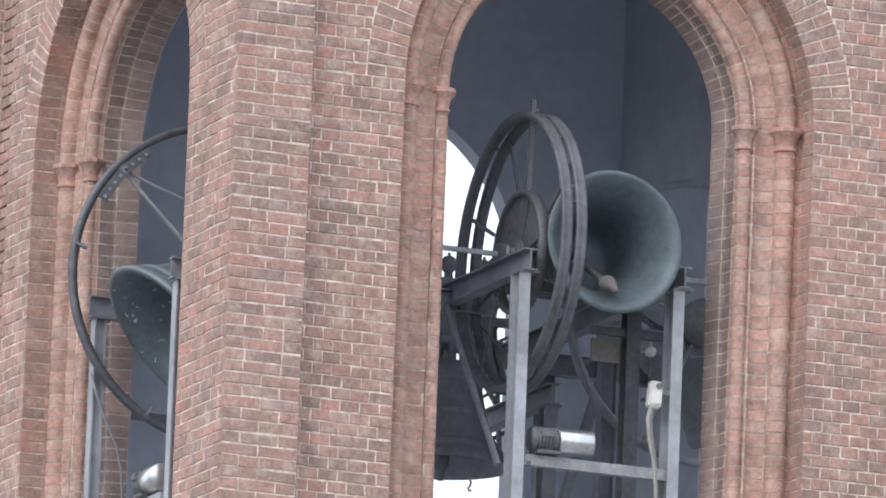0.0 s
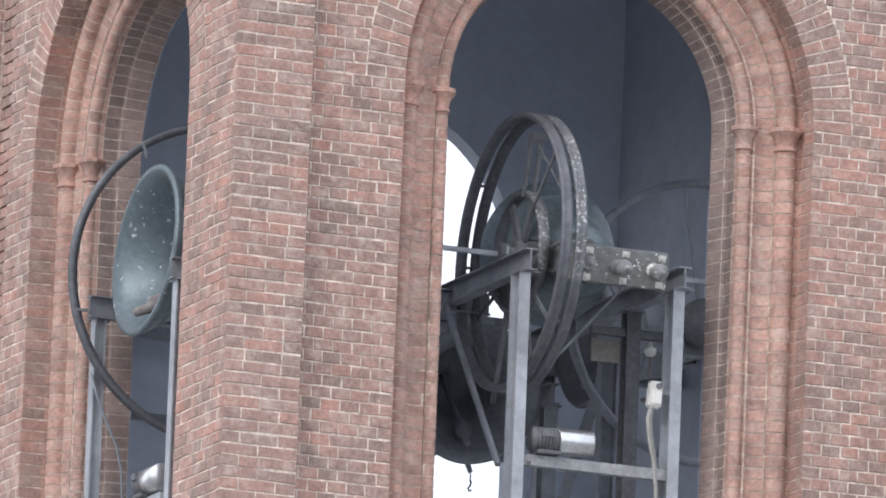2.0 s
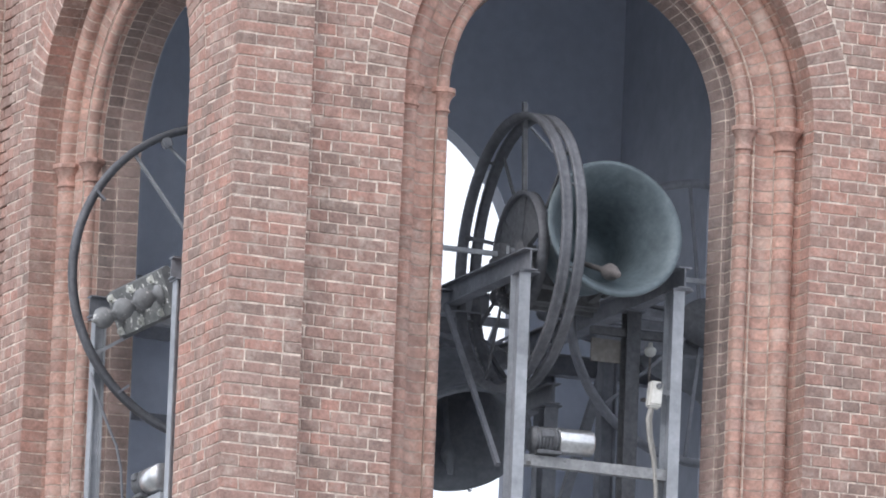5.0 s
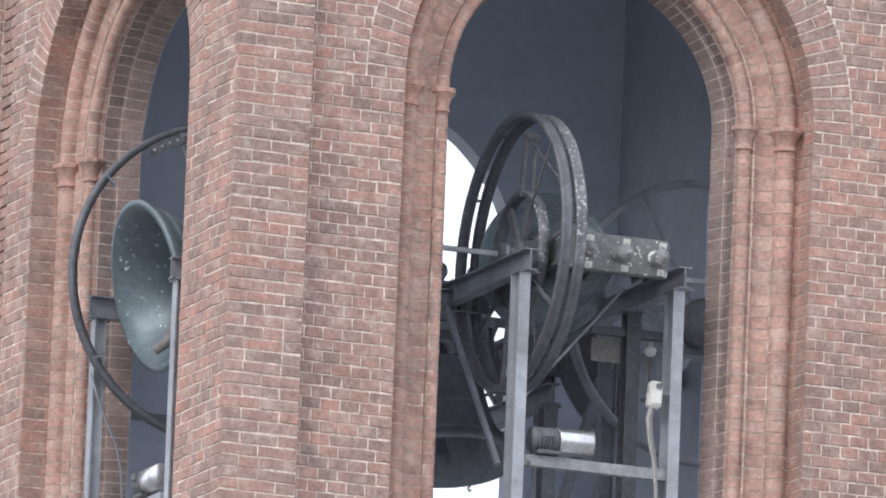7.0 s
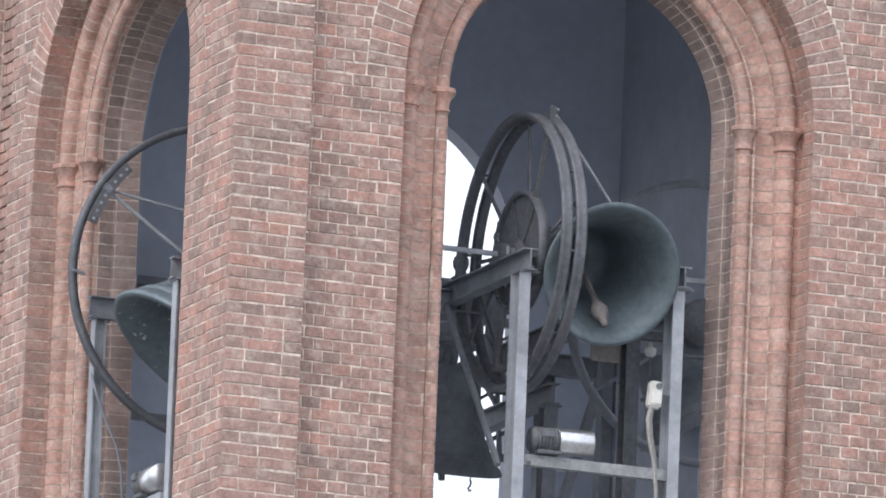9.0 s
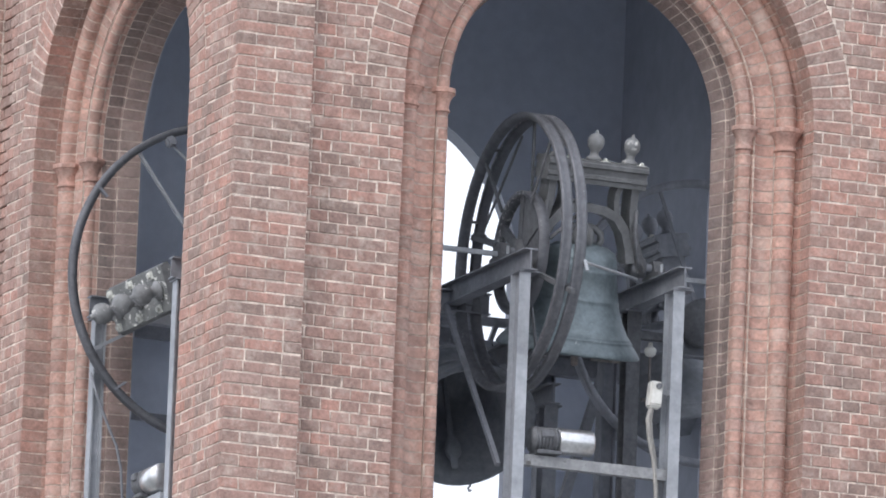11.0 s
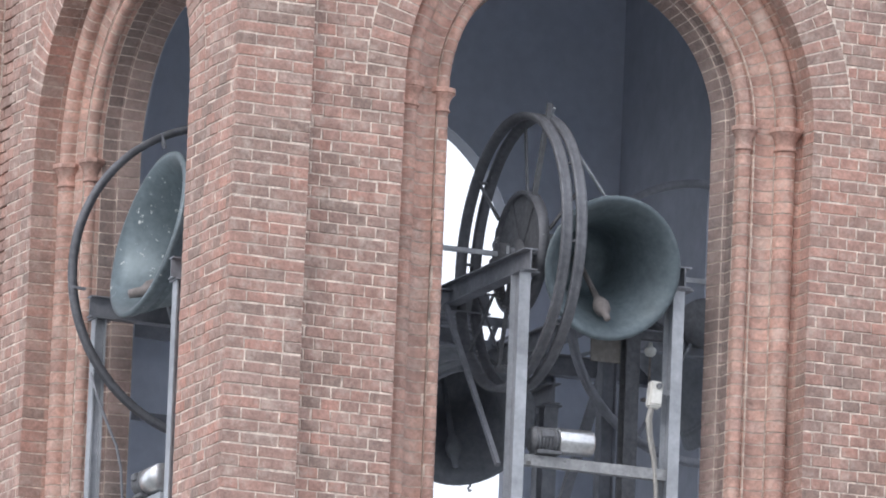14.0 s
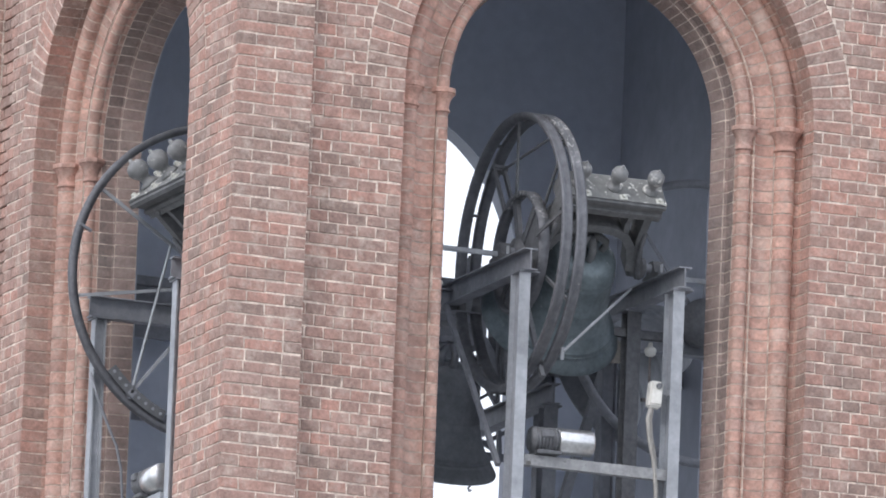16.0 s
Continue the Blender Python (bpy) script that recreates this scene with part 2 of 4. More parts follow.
bm = bmesh.new()
pierced_slab(bm, north, PIL - 0.02, SIDE - PIL + 0.02, 2.72, [(1.1, 0.396), (1.09, 0.58)], FOOT + 0.3, TOP, -0.165)
wall_north = tagged(part("wall_north", bm, M_wall_shade), "brick wall with an open arch behind the bells, shade in its colour", "wall", kind="structure")
bm = bmesh.new()
pierced_slab(bm, east, WALL - 0.001, SIDE - WALL + 0.001, 2.15, [(1.2, SINK), (0.8, 0.5), (0.8, WALL)], FOOT + 0.3, TOP)
wall_east = tagged(part("wall_east", bm, M_wall_shade), "brick wall with an open arch beside the bells, shade in its colour", "wall", kind="structure")

# Inner faces carry a thin coat of limewash; the east one's colour holds shade.
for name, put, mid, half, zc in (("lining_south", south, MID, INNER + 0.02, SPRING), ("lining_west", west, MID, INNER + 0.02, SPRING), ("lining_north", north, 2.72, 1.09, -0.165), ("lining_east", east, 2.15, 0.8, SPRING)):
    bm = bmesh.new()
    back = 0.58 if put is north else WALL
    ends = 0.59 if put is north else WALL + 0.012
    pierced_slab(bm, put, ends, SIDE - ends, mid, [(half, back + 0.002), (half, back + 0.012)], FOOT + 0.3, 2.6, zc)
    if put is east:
        tagged(part(name, bm, M_wall_shade), "inner wall face with its shade in the colour", "masonry", kind="structure")
    else:
        tagged(part(name, bm, M_inner), "dim grey-blue limewash on the inner wall", "plaster", kind="structure")

for x0 in (0.0, SIDE - PIL):
    for y0 in (0.0, SIDE - PIL):
        bm = bmesh.new()
        g = 0.004
        box(bm, (x0 + PIL / 2, y0 + PIL / 2, (TOP + FOOT) / 2), (PIL - 2 * g, PIL - 2 * g, TOP - FOOT))
        tagged(part("corner_pilaster", bm, M_mortar), "mortar core of a brick corner pilaster", "pilaster", kind="structure")

bm = bmesh.new()
box(bm, (MID, MID, TOP + 0.15), (SIDE, SIDE, 0.3))
tagged(part("ceiling", bm, M_inner), "dark ceiling over the bell chamber", "ceiling", kind="structure")
bm = bmesh.new()
box(bm, (MID, MID, FOOT + 0.15), (SIDE - 0.03, SIDE - 0.03, 0.3))
tagged(part("floor", bm, M_floor), "dusty grey concrete floor of the bell chamber", "floor", kind="structure")
bm = bmesh.new()
box(bm, (MID, MID, (GROUND + FOOT) / 2), (SIDE - 0.02, SIDE - 0.02, FOOT - GROUND))
tagged(part("tower_shaft", bm, M_brown), "plain brick shaft below the belfry", "tower", kind="structure")
bm = bmesh.new()
bmesh.ops.create_grid(bm, x_segments=2, y_segments=2, size=3000)
bmesh.ops.translate(bm, vec=(0, 0, GROUND), verts=bm.verts)
tagged(part("ground", bm, M_ground), "dull paved and grassy ground", "ground", kind="structure")

# ---- bells ----
def i_beam(bm, a, b, h, w, up=(0, 0, 1), t=0.009):
    """A rolled steel I-section from a to b."""
    a, b, u = Vector(a), Vector(b), Vector(up)
    side = u.cross(b - a).normalized()
    half = [(w / 2, -h / 2), (w / 2, -h / 2 + t), (t / 2, -h / 2 + t), (t / 2, h / 2 - t), (w / 2, h / 2 - t), (w / 2, h / 2)]
    outline = half + [(-x, y) for x, y in half[::-1]]
    rings = [[bm.verts.new(p + side * x + u * y) for x, y in outline] for p in (a, b)]
    for i in range(12):
        bm.faces.new((rings[0][i], rings[0][(i + 1) % 12], rings[1][(i + 1) % 12], rings[1][i]))
    bm.faces.new(rings[0][::-1])
    bm.faces.new(rings[1])
    bmesh.ops.recalc_face_normals(bm, faces=bm.faces)


def bell_profile(r, height):
    """Outer then inner outline of a bell with its mouth at 0 and its shoulder at height."""
    out = [(0.99, 0.0), (1.0, 0.02), (0.965, 0.06), (0.90, 0.115), (0.872, 0.135), (0.880, 0.142), (0.872, 0.152), (0.845, 0.165), (0.851, 0.172), (0.832, 0.18), (0.79, 0.215), (0.70, 0.32), (0.635, 0.445), (0.617, 0.485), (0.625, 0.495), (0.612, 0.508),
           (0.58, 0.6), (0.541, 0.745), (0.548, 0.757), (0.538, 0.77), (0.532, 0.8), (0.538, 0.812), (0.526, 0.825), (0.515, 0.87), (0.49, 0.915), (0.45, 0.95), (0.36, 0.985), (0.2, 1.005), (0.06, 1.01)]
    ins = [(0.06, 0.95), (0.22, 0.94), (0.38, 0.9), (0.455, 0.82), (0.48, 0.7), (0.53, 0.52), (0.60, 0.36), (0.71, 0.2), (0.83, 0.09), (0.93, 0.0)]
    return [(a * r, b * height) for a, b in out + ins], [0] * (len(out) - 1) + [1] * (len(ins) + 1)


def cast(bm, pts, w, d):
    """A cast bar of width w along x and depth d along y, bent along points (x, z)."""
    rows = []
    for i, (x, z) in enumerate(pts):
        a, b = Vector(pts[max(i - 1, 0)]), Vector(pts[min(i + 1, len(pts) - 1)])
        t = (b - a).normalized()
        nx, nz = -t.y * w / 2, t.x * w / 2
        rows.append([bm.verts.new(v) for v in ((x + nx, -d / 2, z + nz), (x - nx, -d / 2, z - nz), (x - nx, d / 2, z - nz), (x + nx, d / 2, z + nz))])
    for a, b in zip(rows, rows[1:]):
        for k in range(4):
            bm.faces.new((a[k], a[(k + 1) % 4], b[(k + 1) % 4], b[k]))
    bm.faces.new(rows[0][::-1])
    bm.faces.new(rows[-1])
    bmesh.ops.recalc_face_normals(bm, faces=bm.faces)


def bell(centre, k, label, bronze=(M_bronze, M_inside), cast_iron=M_yoke):
    """A bell in its counterweighted yoke; it turns about its local x through the origin. k: its size."""
    root = empty("swinging_bell", centre)
    tagged(root, label, "bell", group="bells in the belfry")
    r, height, drop = 0.465 * k if k < 1.2 else 0.435 * k, 0.70 * k, 0.59 * k
    bm = bmesh.new()
    prof, mats = bell_profile(r, height)
    lathe(bm, [(a, b - drop) for a, b in prof], 64, closed=True, mats=mats)
    bmesh.ops.recalc_face_normals(bm, faces=bm.faces)
    part("bell_body", bm, list(bronze), root, "green weathered bronze bell body" if bronze[0] is M_bronze else "bronze bell body with shade in its colour")
    top = height - drop
    pivot = top - 0.08 * k
    bm = bmesh.new()
    reach = drop + pivot
    lathe(bm, [(0.0, 0.03 * k), (0.022 * k, 0.02 * k), (0.016 * k, -0.05 * k), (0.02 * k, 0.16 * k - reach), (0.042 * k, 0.11 * k - reach), (0.056 * k, 0.06 * k - reach), (0.05 * k, 0.01 * k - reach), (0.026 * k, -0.02 * k - reach), (0.022 * k, -0.09 * k - reach), (0.0, -0.095 * k - reach)], 20)
    bmesh.ops.recalc_face_normals(bm, faces=bm.faces)
    part("clapper", bm, M_rust if bronze[0] is M_bronze else M_shade, root, "rusty iron clapper" if bronze[0] is M_bronze else "iron clapper with shade in its colour", Matrix.Translation((0, 0, pivot)))
    bm = bmesh.new()
    for ax in ((1, 0), (-1, 0), (0, 1), (0, -1), (0.7, 0.7), (-0.7, -0.7)):
        tube(bm, [(ax[0] * a * k, ax[1] * a * k, top + b * k) for a, b in ((0.1, -0.03), (0.125, 0.03), (0.115, 0.075), (0.07, 0.105), (0.0, 0.115))], 0.024 * k, 8)
    part("crown", bm, cast_iron, root, "bronze crown loops", smooth=True)

    yoke_parts(root, k, cast_iron)
    bm = bmesh.new()
    beam_profile = [(0.105, 0.515), (0.105, 0.545), (0.118, 0.552), (0.118, 0.572), (0.100, 0.58), (0.100, 0.615), (0.122, 0.625), (0.122, 0.648), (0.112, 0.655), (0.112, 0.668)]
    if k < 1.2:
        beam_profile = [(y, z - 0.02) for y, z in beam_profile]
    else:
        beam_profile = [(y * (0.72 if z < 0.6 else 1.0), z * 0.96) for y, z in beam_profile]
    rows = []
    for x in ((-0.345 * k, 0.345 * k) if k < 1.2 else (-0.375 * k, 0.375 * k)):
        ring = [bm.verts.new((x, -y * k, z * k)) for y, z in beam_profile] + [bm.verts.new((x, y * k, z * k)) for y, z in beam_profile[::-1]]
        rows.append(ring)
        bm.faces.new(ring if x < 0 else ring[::-1])
    n = len(rows[0])
    for i in range(n):
        bm.faces.new((rows[0][i], rows[1][i], rows[1][(i + 1) % n], rows[0][(i + 1) % n]))
    bmesh.ops.recalc_face_normals(bm, faces=bm.faces)
    for f in bm.faces:
        f.material_index = 1 if f.calc_center_median().z > (0.6475 if k < 1.2 else 0.6405) * k else 0
    beam = part("counterweight_beam", bm, [cast_iron, M_yoke_top if cast_iron is M_yoke else cast_iron], root, "moulded grey counterweight beam, its top white with droppings")
    gap = 0.25 if k < 1.2 else 0.275
    for x in (-gap, 0.0, gap):
        bm = bmesh.new()
        lathe(bm, [(0.0, 0.668), (0.05, 0.668), (0.05, 0.682), (0.032, 0.69), (0.026, 0.712), (0.034, 0.722), (0.049, 0.74), (0.055, 0.765), (0.049, 0.79), (0.03, 0.807), (0.012, 0.812), (0.009, 0.828), (0.0, 0.83)], 20)
        if k < 1.2:
            for v in bm.verts:
                v.co.z = 0.647 + (v.co.z - 0.668) * 1.2
        bmesh.ops.scale(bm, vec=(k, k, k), verts=bm.verts)
        bmesh.ops.translate(bm, vec=(x * k, 0, 0 if k < 1.2 else -0.027 * k), verts=bm.verts)
        part("ball_finial", bm, M_ball if cast_iron is M_yoke else cast_iron, beam, "cast iron ball finial")
        for dy in (-0.085, 0.085):
            bm = bmesh.new()
            low = 0.02 if k < 1.2 else 0.027
            rod(bm, ((x + 0.05) * k, dy * k, (0.66 - low) * k), ((x + 0.05) * k, dy * k, (0.69 - low) * k), 0.014 * k, 6)
            box(bm, ((x + 0.05) * k, dy * k, (0.67 - low) * k), (0.05 * k, 0.04 * k, 0.008 * k))
            part("bolt", bm, M_drop, beam, "bolt head under pale droppings")
    for sx in (-1, 1):
        bm = bmesh.new()
        rod(bm, (sx * 0.36 * k, 0, 0), (sx * (0.36 * k + 0.2), 0, 0), 0.03 * k, 16)
        part("axle", bm, M_dark, root, "dark steel axle stub")
    return root


def yoke_parts(root, k, cast_iron):
    d = 0.16 * k
    shapes = [("yoke_arch", [(-0.32, 0.02), (-0.30, 0.11), (-0.26, 0.215), (-0.19, 0.30), (-0.1, 0.335), (0.0, 0.345), (0.1, 0.335), (0.19, 0.30), (0.26, 0.215), (0.30, 0.11), (0.32, 0.02)], 0.06, 0.9)]
    for sx in (-1, 1):
        shapes.append(("yoke_arm", [(sx * a, b) for a, b in ((0.285, 0.53), (0.285, 0.46), (0.292, 0.33), (0.305, 0.25), (0.34, 0.14), (0.375, 0.06), (0.40, -0.03))], 0.05, 1.0))
        shapes.append(("yoke_bracket", [(sx * a, b) for a, b in ((0.335, 0.525), (0.285, 0.50), (0.235, 0.525))], 0.03, 1.02))
        shapes.append(("yoke_strut", [(sx * a, b) for a, b in ((0.20, 0.53), (0.175, 0.46), (0.172, 0.4), (0.19, 0.31))], 0.035, 0.8))
    for name, pts, w, deep in shapes:
        bm = bmesh.new()
        cast(bm, [(a * k, b * k) for a, b in pts], w * k, d * deep)
        part(name, bm, cast_iron, root, "cast grey yoke piece" if name == "yoke_arm" else "")
    for sx in (-1, 1):
        bm = bmesh.new()
        lathe(bm, [(0.0, (sx * 0.39 - 0.05) * k), (0.065 * k, (sx * 0.39 - 0.05) * k), (0.065 * k, (sx * 0.39 + 0.05) * k), (0.0, (sx * 0.39 + 0.05) * k)], 20, "X")
        bmesh.ops.recalc_face_normals(bm, faces=bm.faces)
        part("boss", bm, M_iron, root)
        for dy in (-0.5, 0.5):
            bm = bmesh.new()
            tube(bm, [(sx * 0.31 * k, dy * d, 0.36 * k), (sx * 0.315 * k, dy * d * 1.3, 0.2 * k), (sx * 0.36 * k, dy * d * 1.25, 0.05 * k), (sx * 0.40 * k, dy * d, -0.02 * k)], 0.016 * k, 6)
            part("strap", bm, M_iron, root, smooth=True)


def wheel_rim(w, r, off, wide=0.042, deep=0.04, droppings=False, mat=M_rim):
    bm = bmesh.new()
    lathe(bm, [(r - deep * 0.5, off - wide / 2), (r, off - wide / 2), (r, off - wide / 4), (r - 0.012, off), (r, off + wide / 4), (r, off + wide / 2), (r - deep * 0.5, off + wide / 2), (r - deep, off + wide * 0.3), (r - deep, off - wide * 0.3)], 96, "X", closed=True)
    bmesh.ops.recalc_face_normals(bm, faces=bm.faces)
    for f in bm.faces:
        c = f.calc_center_median()
        f.material_index = 1 if droppings and c.z > 0.2 * r and c.y > -0.12 * r and c.yz.length > r - 0.02 else 0
    return part("rim", bm, [mat, M_rim_white], w, "dark iron wheel rim, worn")


def at(off, r, deg):
    """A point of a wheel's plane; 0 degrees is local +y, 90 is +z."""
    return Vector((off, r * math.cos(radians(deg)), r * math.sin(radians(deg))))


def wheel_south(root, off=-0.41):
    """Twin rims, a hub ring, thin spokes, a lever beyond the rim and a stay to the bell."""
    w = empty("ringing_wheel")
    w.parent = root
    tagged(w, "twin-rimmed dark iron ringing wheel")
    for e in (-0.05, 0.05):
        wheel_rim(w, 0.9, off + e, 0.07, 0.045, e > 0)
    bm = bmesh.new()
    lathe(bm, [(0.37, off - 0.035), (0.4, off - 0.035), (0.4, off + 0.035), (0.37, off + 0.035)], 64, "X", closed=True)
    bmesh.ops.recalc_face_normals(bm, faces=bm.faces)
    for f in bm.faces:
        c = f.calc_center_median()
        f.material_index = 1 if c.z > 0.05 and c.y > -0.08 else 0
    part("hub_ring", bm, [M_rim, M_rim_white], w, "grey iron hub ring, spotted with droppings")
    bm = bmesh.new()
    lathe(bm, [(0.0, off - 0.05), (0.09, off - 0.05), (0.09, off + 0.05), (0.0, off + 0.05)], 24, "X")
    bmesh.ops.recalc_face_normals(bm, faces=bm.faces)
    part("hub", bm, M_iron, w, "grey iron hub")
    bm = bmesh.new()
    rows = [[bm.verts.new(at(off + e, q, 82 + 9.5 * i)) for e, q in ((-0.007, 0.08), (0.007, 0.08), (0.007, 0.38), (-0.007, 0.38))] for i in range(19)]
    for a, b in zip(rows, rows[1:]):
        for i in range(4):
            bm.faces.new((a[i], a[(i + 1) % 4], b[(i + 1) % 4], b[i]))
    bm.faces.new(rows[0])
    bm.faces.new(rows[-1][::-1])
    bmesh.ops.recalc_face_normals(bm, faces=bm.faces)
    part("hub_plate", bm, M_iron, w, "grey half-round hub plate")
    for i in range(6):
        bm = bmesh.new()
        bar(bm, at(off, 0.07, 20 + 60 * i), at(off, 0.385, 20 + 60 * i), 0.03, 0.06, at(0, 1, 110 + 60 * i))
        part("hub_spoke", bm, M_iron, w)
    for i in (1, 2, 3, 4, 6):
        deg = -3 + 40 * i
        e = -0.05 if i % 2 else 0.05
        bm = bmesh.new()
        bar(bm, at(off + e, 0.38, deg + 2), at(off + e, 0.87, deg), 0.012, 0.024, at(0, 1, deg + 90))
        part("spoke", bm, M_iron, w)
    bm = bmesh.new()
    bar(bm, at(off, 0.36, 196), at(off, 0.99, 189), 0.03, 0.03, at(0, 1, 279))
    part("lever", bm, M_iron, w, "straight iron lever")
    for i in range(10):
        bm = bmesh.new()
        rod(bm, at(off - 0.07, 0.875, i * 36 + 8), at(off + 0.07, 0.875, i * 36 + 8), 0.010, 8)
        part("rim_spacer", bm, M_iron, w)
    bm = bmesh.new()
    rod(bm, at(off + 0.09, 0.92, 178), (0.35, -0.14, -0.07), 0.010, 8)
    stay = part("stay", bm, M_steel, w, "thin pale stay rod")
    bm = bmesh.new()
    bar(bm, at(off + 0.085, 0.9, 177), at(off + 0.09, 0.95, 181), 0.012, 0.02, (1, 0, 0))
    part("stay_clip", bm, M_steel, stay, "pale steel clip on the rim")
    for e in (-0.035, 0.035):
        bm = bmesh.new()
        bar(bm, at(off + e, 0.36, 2), at(off + e, 0.74, 2), 0.02, 0.03, (0, 0, 1))
        part("spoke", bm, M_iron, w, "stout pale spoke")
    bm = bmesh.new()
    rod(bm, at(off, 0.7, 6), at(off + 0.03, 0.8, 66), 0.009, 8)
    part("cross_stay", bm, M_iron, w)
    bm = bmesh.new()
    box(bm, at(off, 0.75, 2), (0.11, 0.05, 0.06), bevel=0.012)
    part("spoke_head", bm, M_iron, w, "cast head of the stout spokes")
    return w


def wheel_single(root, r, off, hub=0.16, plain=False):
    """A light single-rimmed wheel with spokes and a drilled plate."""
    w = empty("ringing_wheel")
    w.parent = root
    tagged(w, "single-rimmed dark iron ringing wheel")
    wheel_rim(w, r, off, 0.055, 0.05, mat=M_dark if plain else M_rim)
    bm = bmesh.new()
    lathe(bm, [(0.0, off - 0.06), (hub, off - 0.06), (hub, off + 0.03), (0.0, off + 0.03)], 24, "X")
    bmesh.ops.recalc_face_normals(bm, faces=bm.faces)
    part("hub", bm, M_iron, w, "grey iron hub")
    for deg in (-7, 35, 77, 160):
        bm = bmesh.new()
        bar(bm, at(off, hub - 0.01, deg), at(off, r - 0.03, deg + 2), 0.014, 0.022, at(0, 1, deg + 90))
        part("spoke", bm, M_dark if plain else M_steel, w)
    if plain:
        return w
    for deg in (-5, 175):
        bm = bmesh.new()
        rod(bm, at(off, 0.44, deg + 84), at(off - 0.01, r - 0.08, deg), 0.010, 8)
        part("stay", bm, M_steel, w, "pale thin stay rod")
        bm = bmesh.new()
        box(bm, at(off - 0.02, r - 0.075, deg), (0.05, 0.07, 0.07), bevel=0.012)
        part("stay_clamp", bm, M_dark, w, "dark clamp of the stay rods")
    bm = bmesh.new()
    rows = []
    for i in range(9):
        deg = -20 + 3.4 * i
        rows.append([bm.verts.new(at(off + e, r + q, deg)) for e, q in ((-0.04, -0.115), (-0.028, -0.115), (-0.028, -0.045), (-0.04, -0.045))])
    for a, b in zip(rows, rows[1:]):
        for i in range(4):
            bm.faces.new((a[i], a[(i + 1) % 4], b[(i + 1) % 4], b[i]))
    bm.faces.new(rows[0])
    bm.faces.new(rows[-1][::-1])
    bmesh.ops.recalc_face_normals(bm, faces=bm.faces)
    plate = part("drilled_plate", bm, M_iron, w, "grey drilled steel plate")
    for i in range(8):
        bm = bmesh.new()
        p = at(off - 0.041, r - 0.08, -18.3 + 3.4 * i)
        rod(bm, p, p + Vector((-0.004, 0, 0)), 0.011, 10)
        part("bolt", bm, M_steel, plate, "pale bolt head")
    for deg in (-40, 62, 140, 185, 250):
        bm = bmesh.new()
        bar(bm, at(off - 0.02, r - 0.10, deg), at(off - 0.02, r - 0.01, deg + 1), 0.03, 0.016, at(0, 1, deg + 90))
        part("peg", bm, M_dark, w)
    return w


BASE_SOUTH = pose(2.78, 1.0, -0.83)
BASE_WEST = pose(1.175, 2.61, -0.80, 0, 0, 90)
BASE_NORTH = pose(2.82, 3.35, -1.2)
BASE_EAST = pose(4.12, 2.75, -0.9, 0, 0, 90)
bell_south = bell(BASE_SOUTH, 1.0, "green bronze bell with counterweighted yoke and twin-rimmed wheel")
wheel_south(bell_south)
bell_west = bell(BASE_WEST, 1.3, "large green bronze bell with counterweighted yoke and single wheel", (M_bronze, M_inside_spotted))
wheel_single(bell_west, 1.07, 0.555)
# Far bells use copies of bronze and iron with shade and haze painted in.
bell_north = bell(BASE_NORTH, 1.0, "bronze bell in shaded tones deep in the belfry before the far arch", (M_shade, M_shade), M_dark)
bell_east = bell(BASE_EAST, 1.0, "shadowed bronze bell and wheel beside the far wall", (M_shade, M_shade), M_dark)
wheel_single(bell_east, 0.95, -0.62, plain=True)


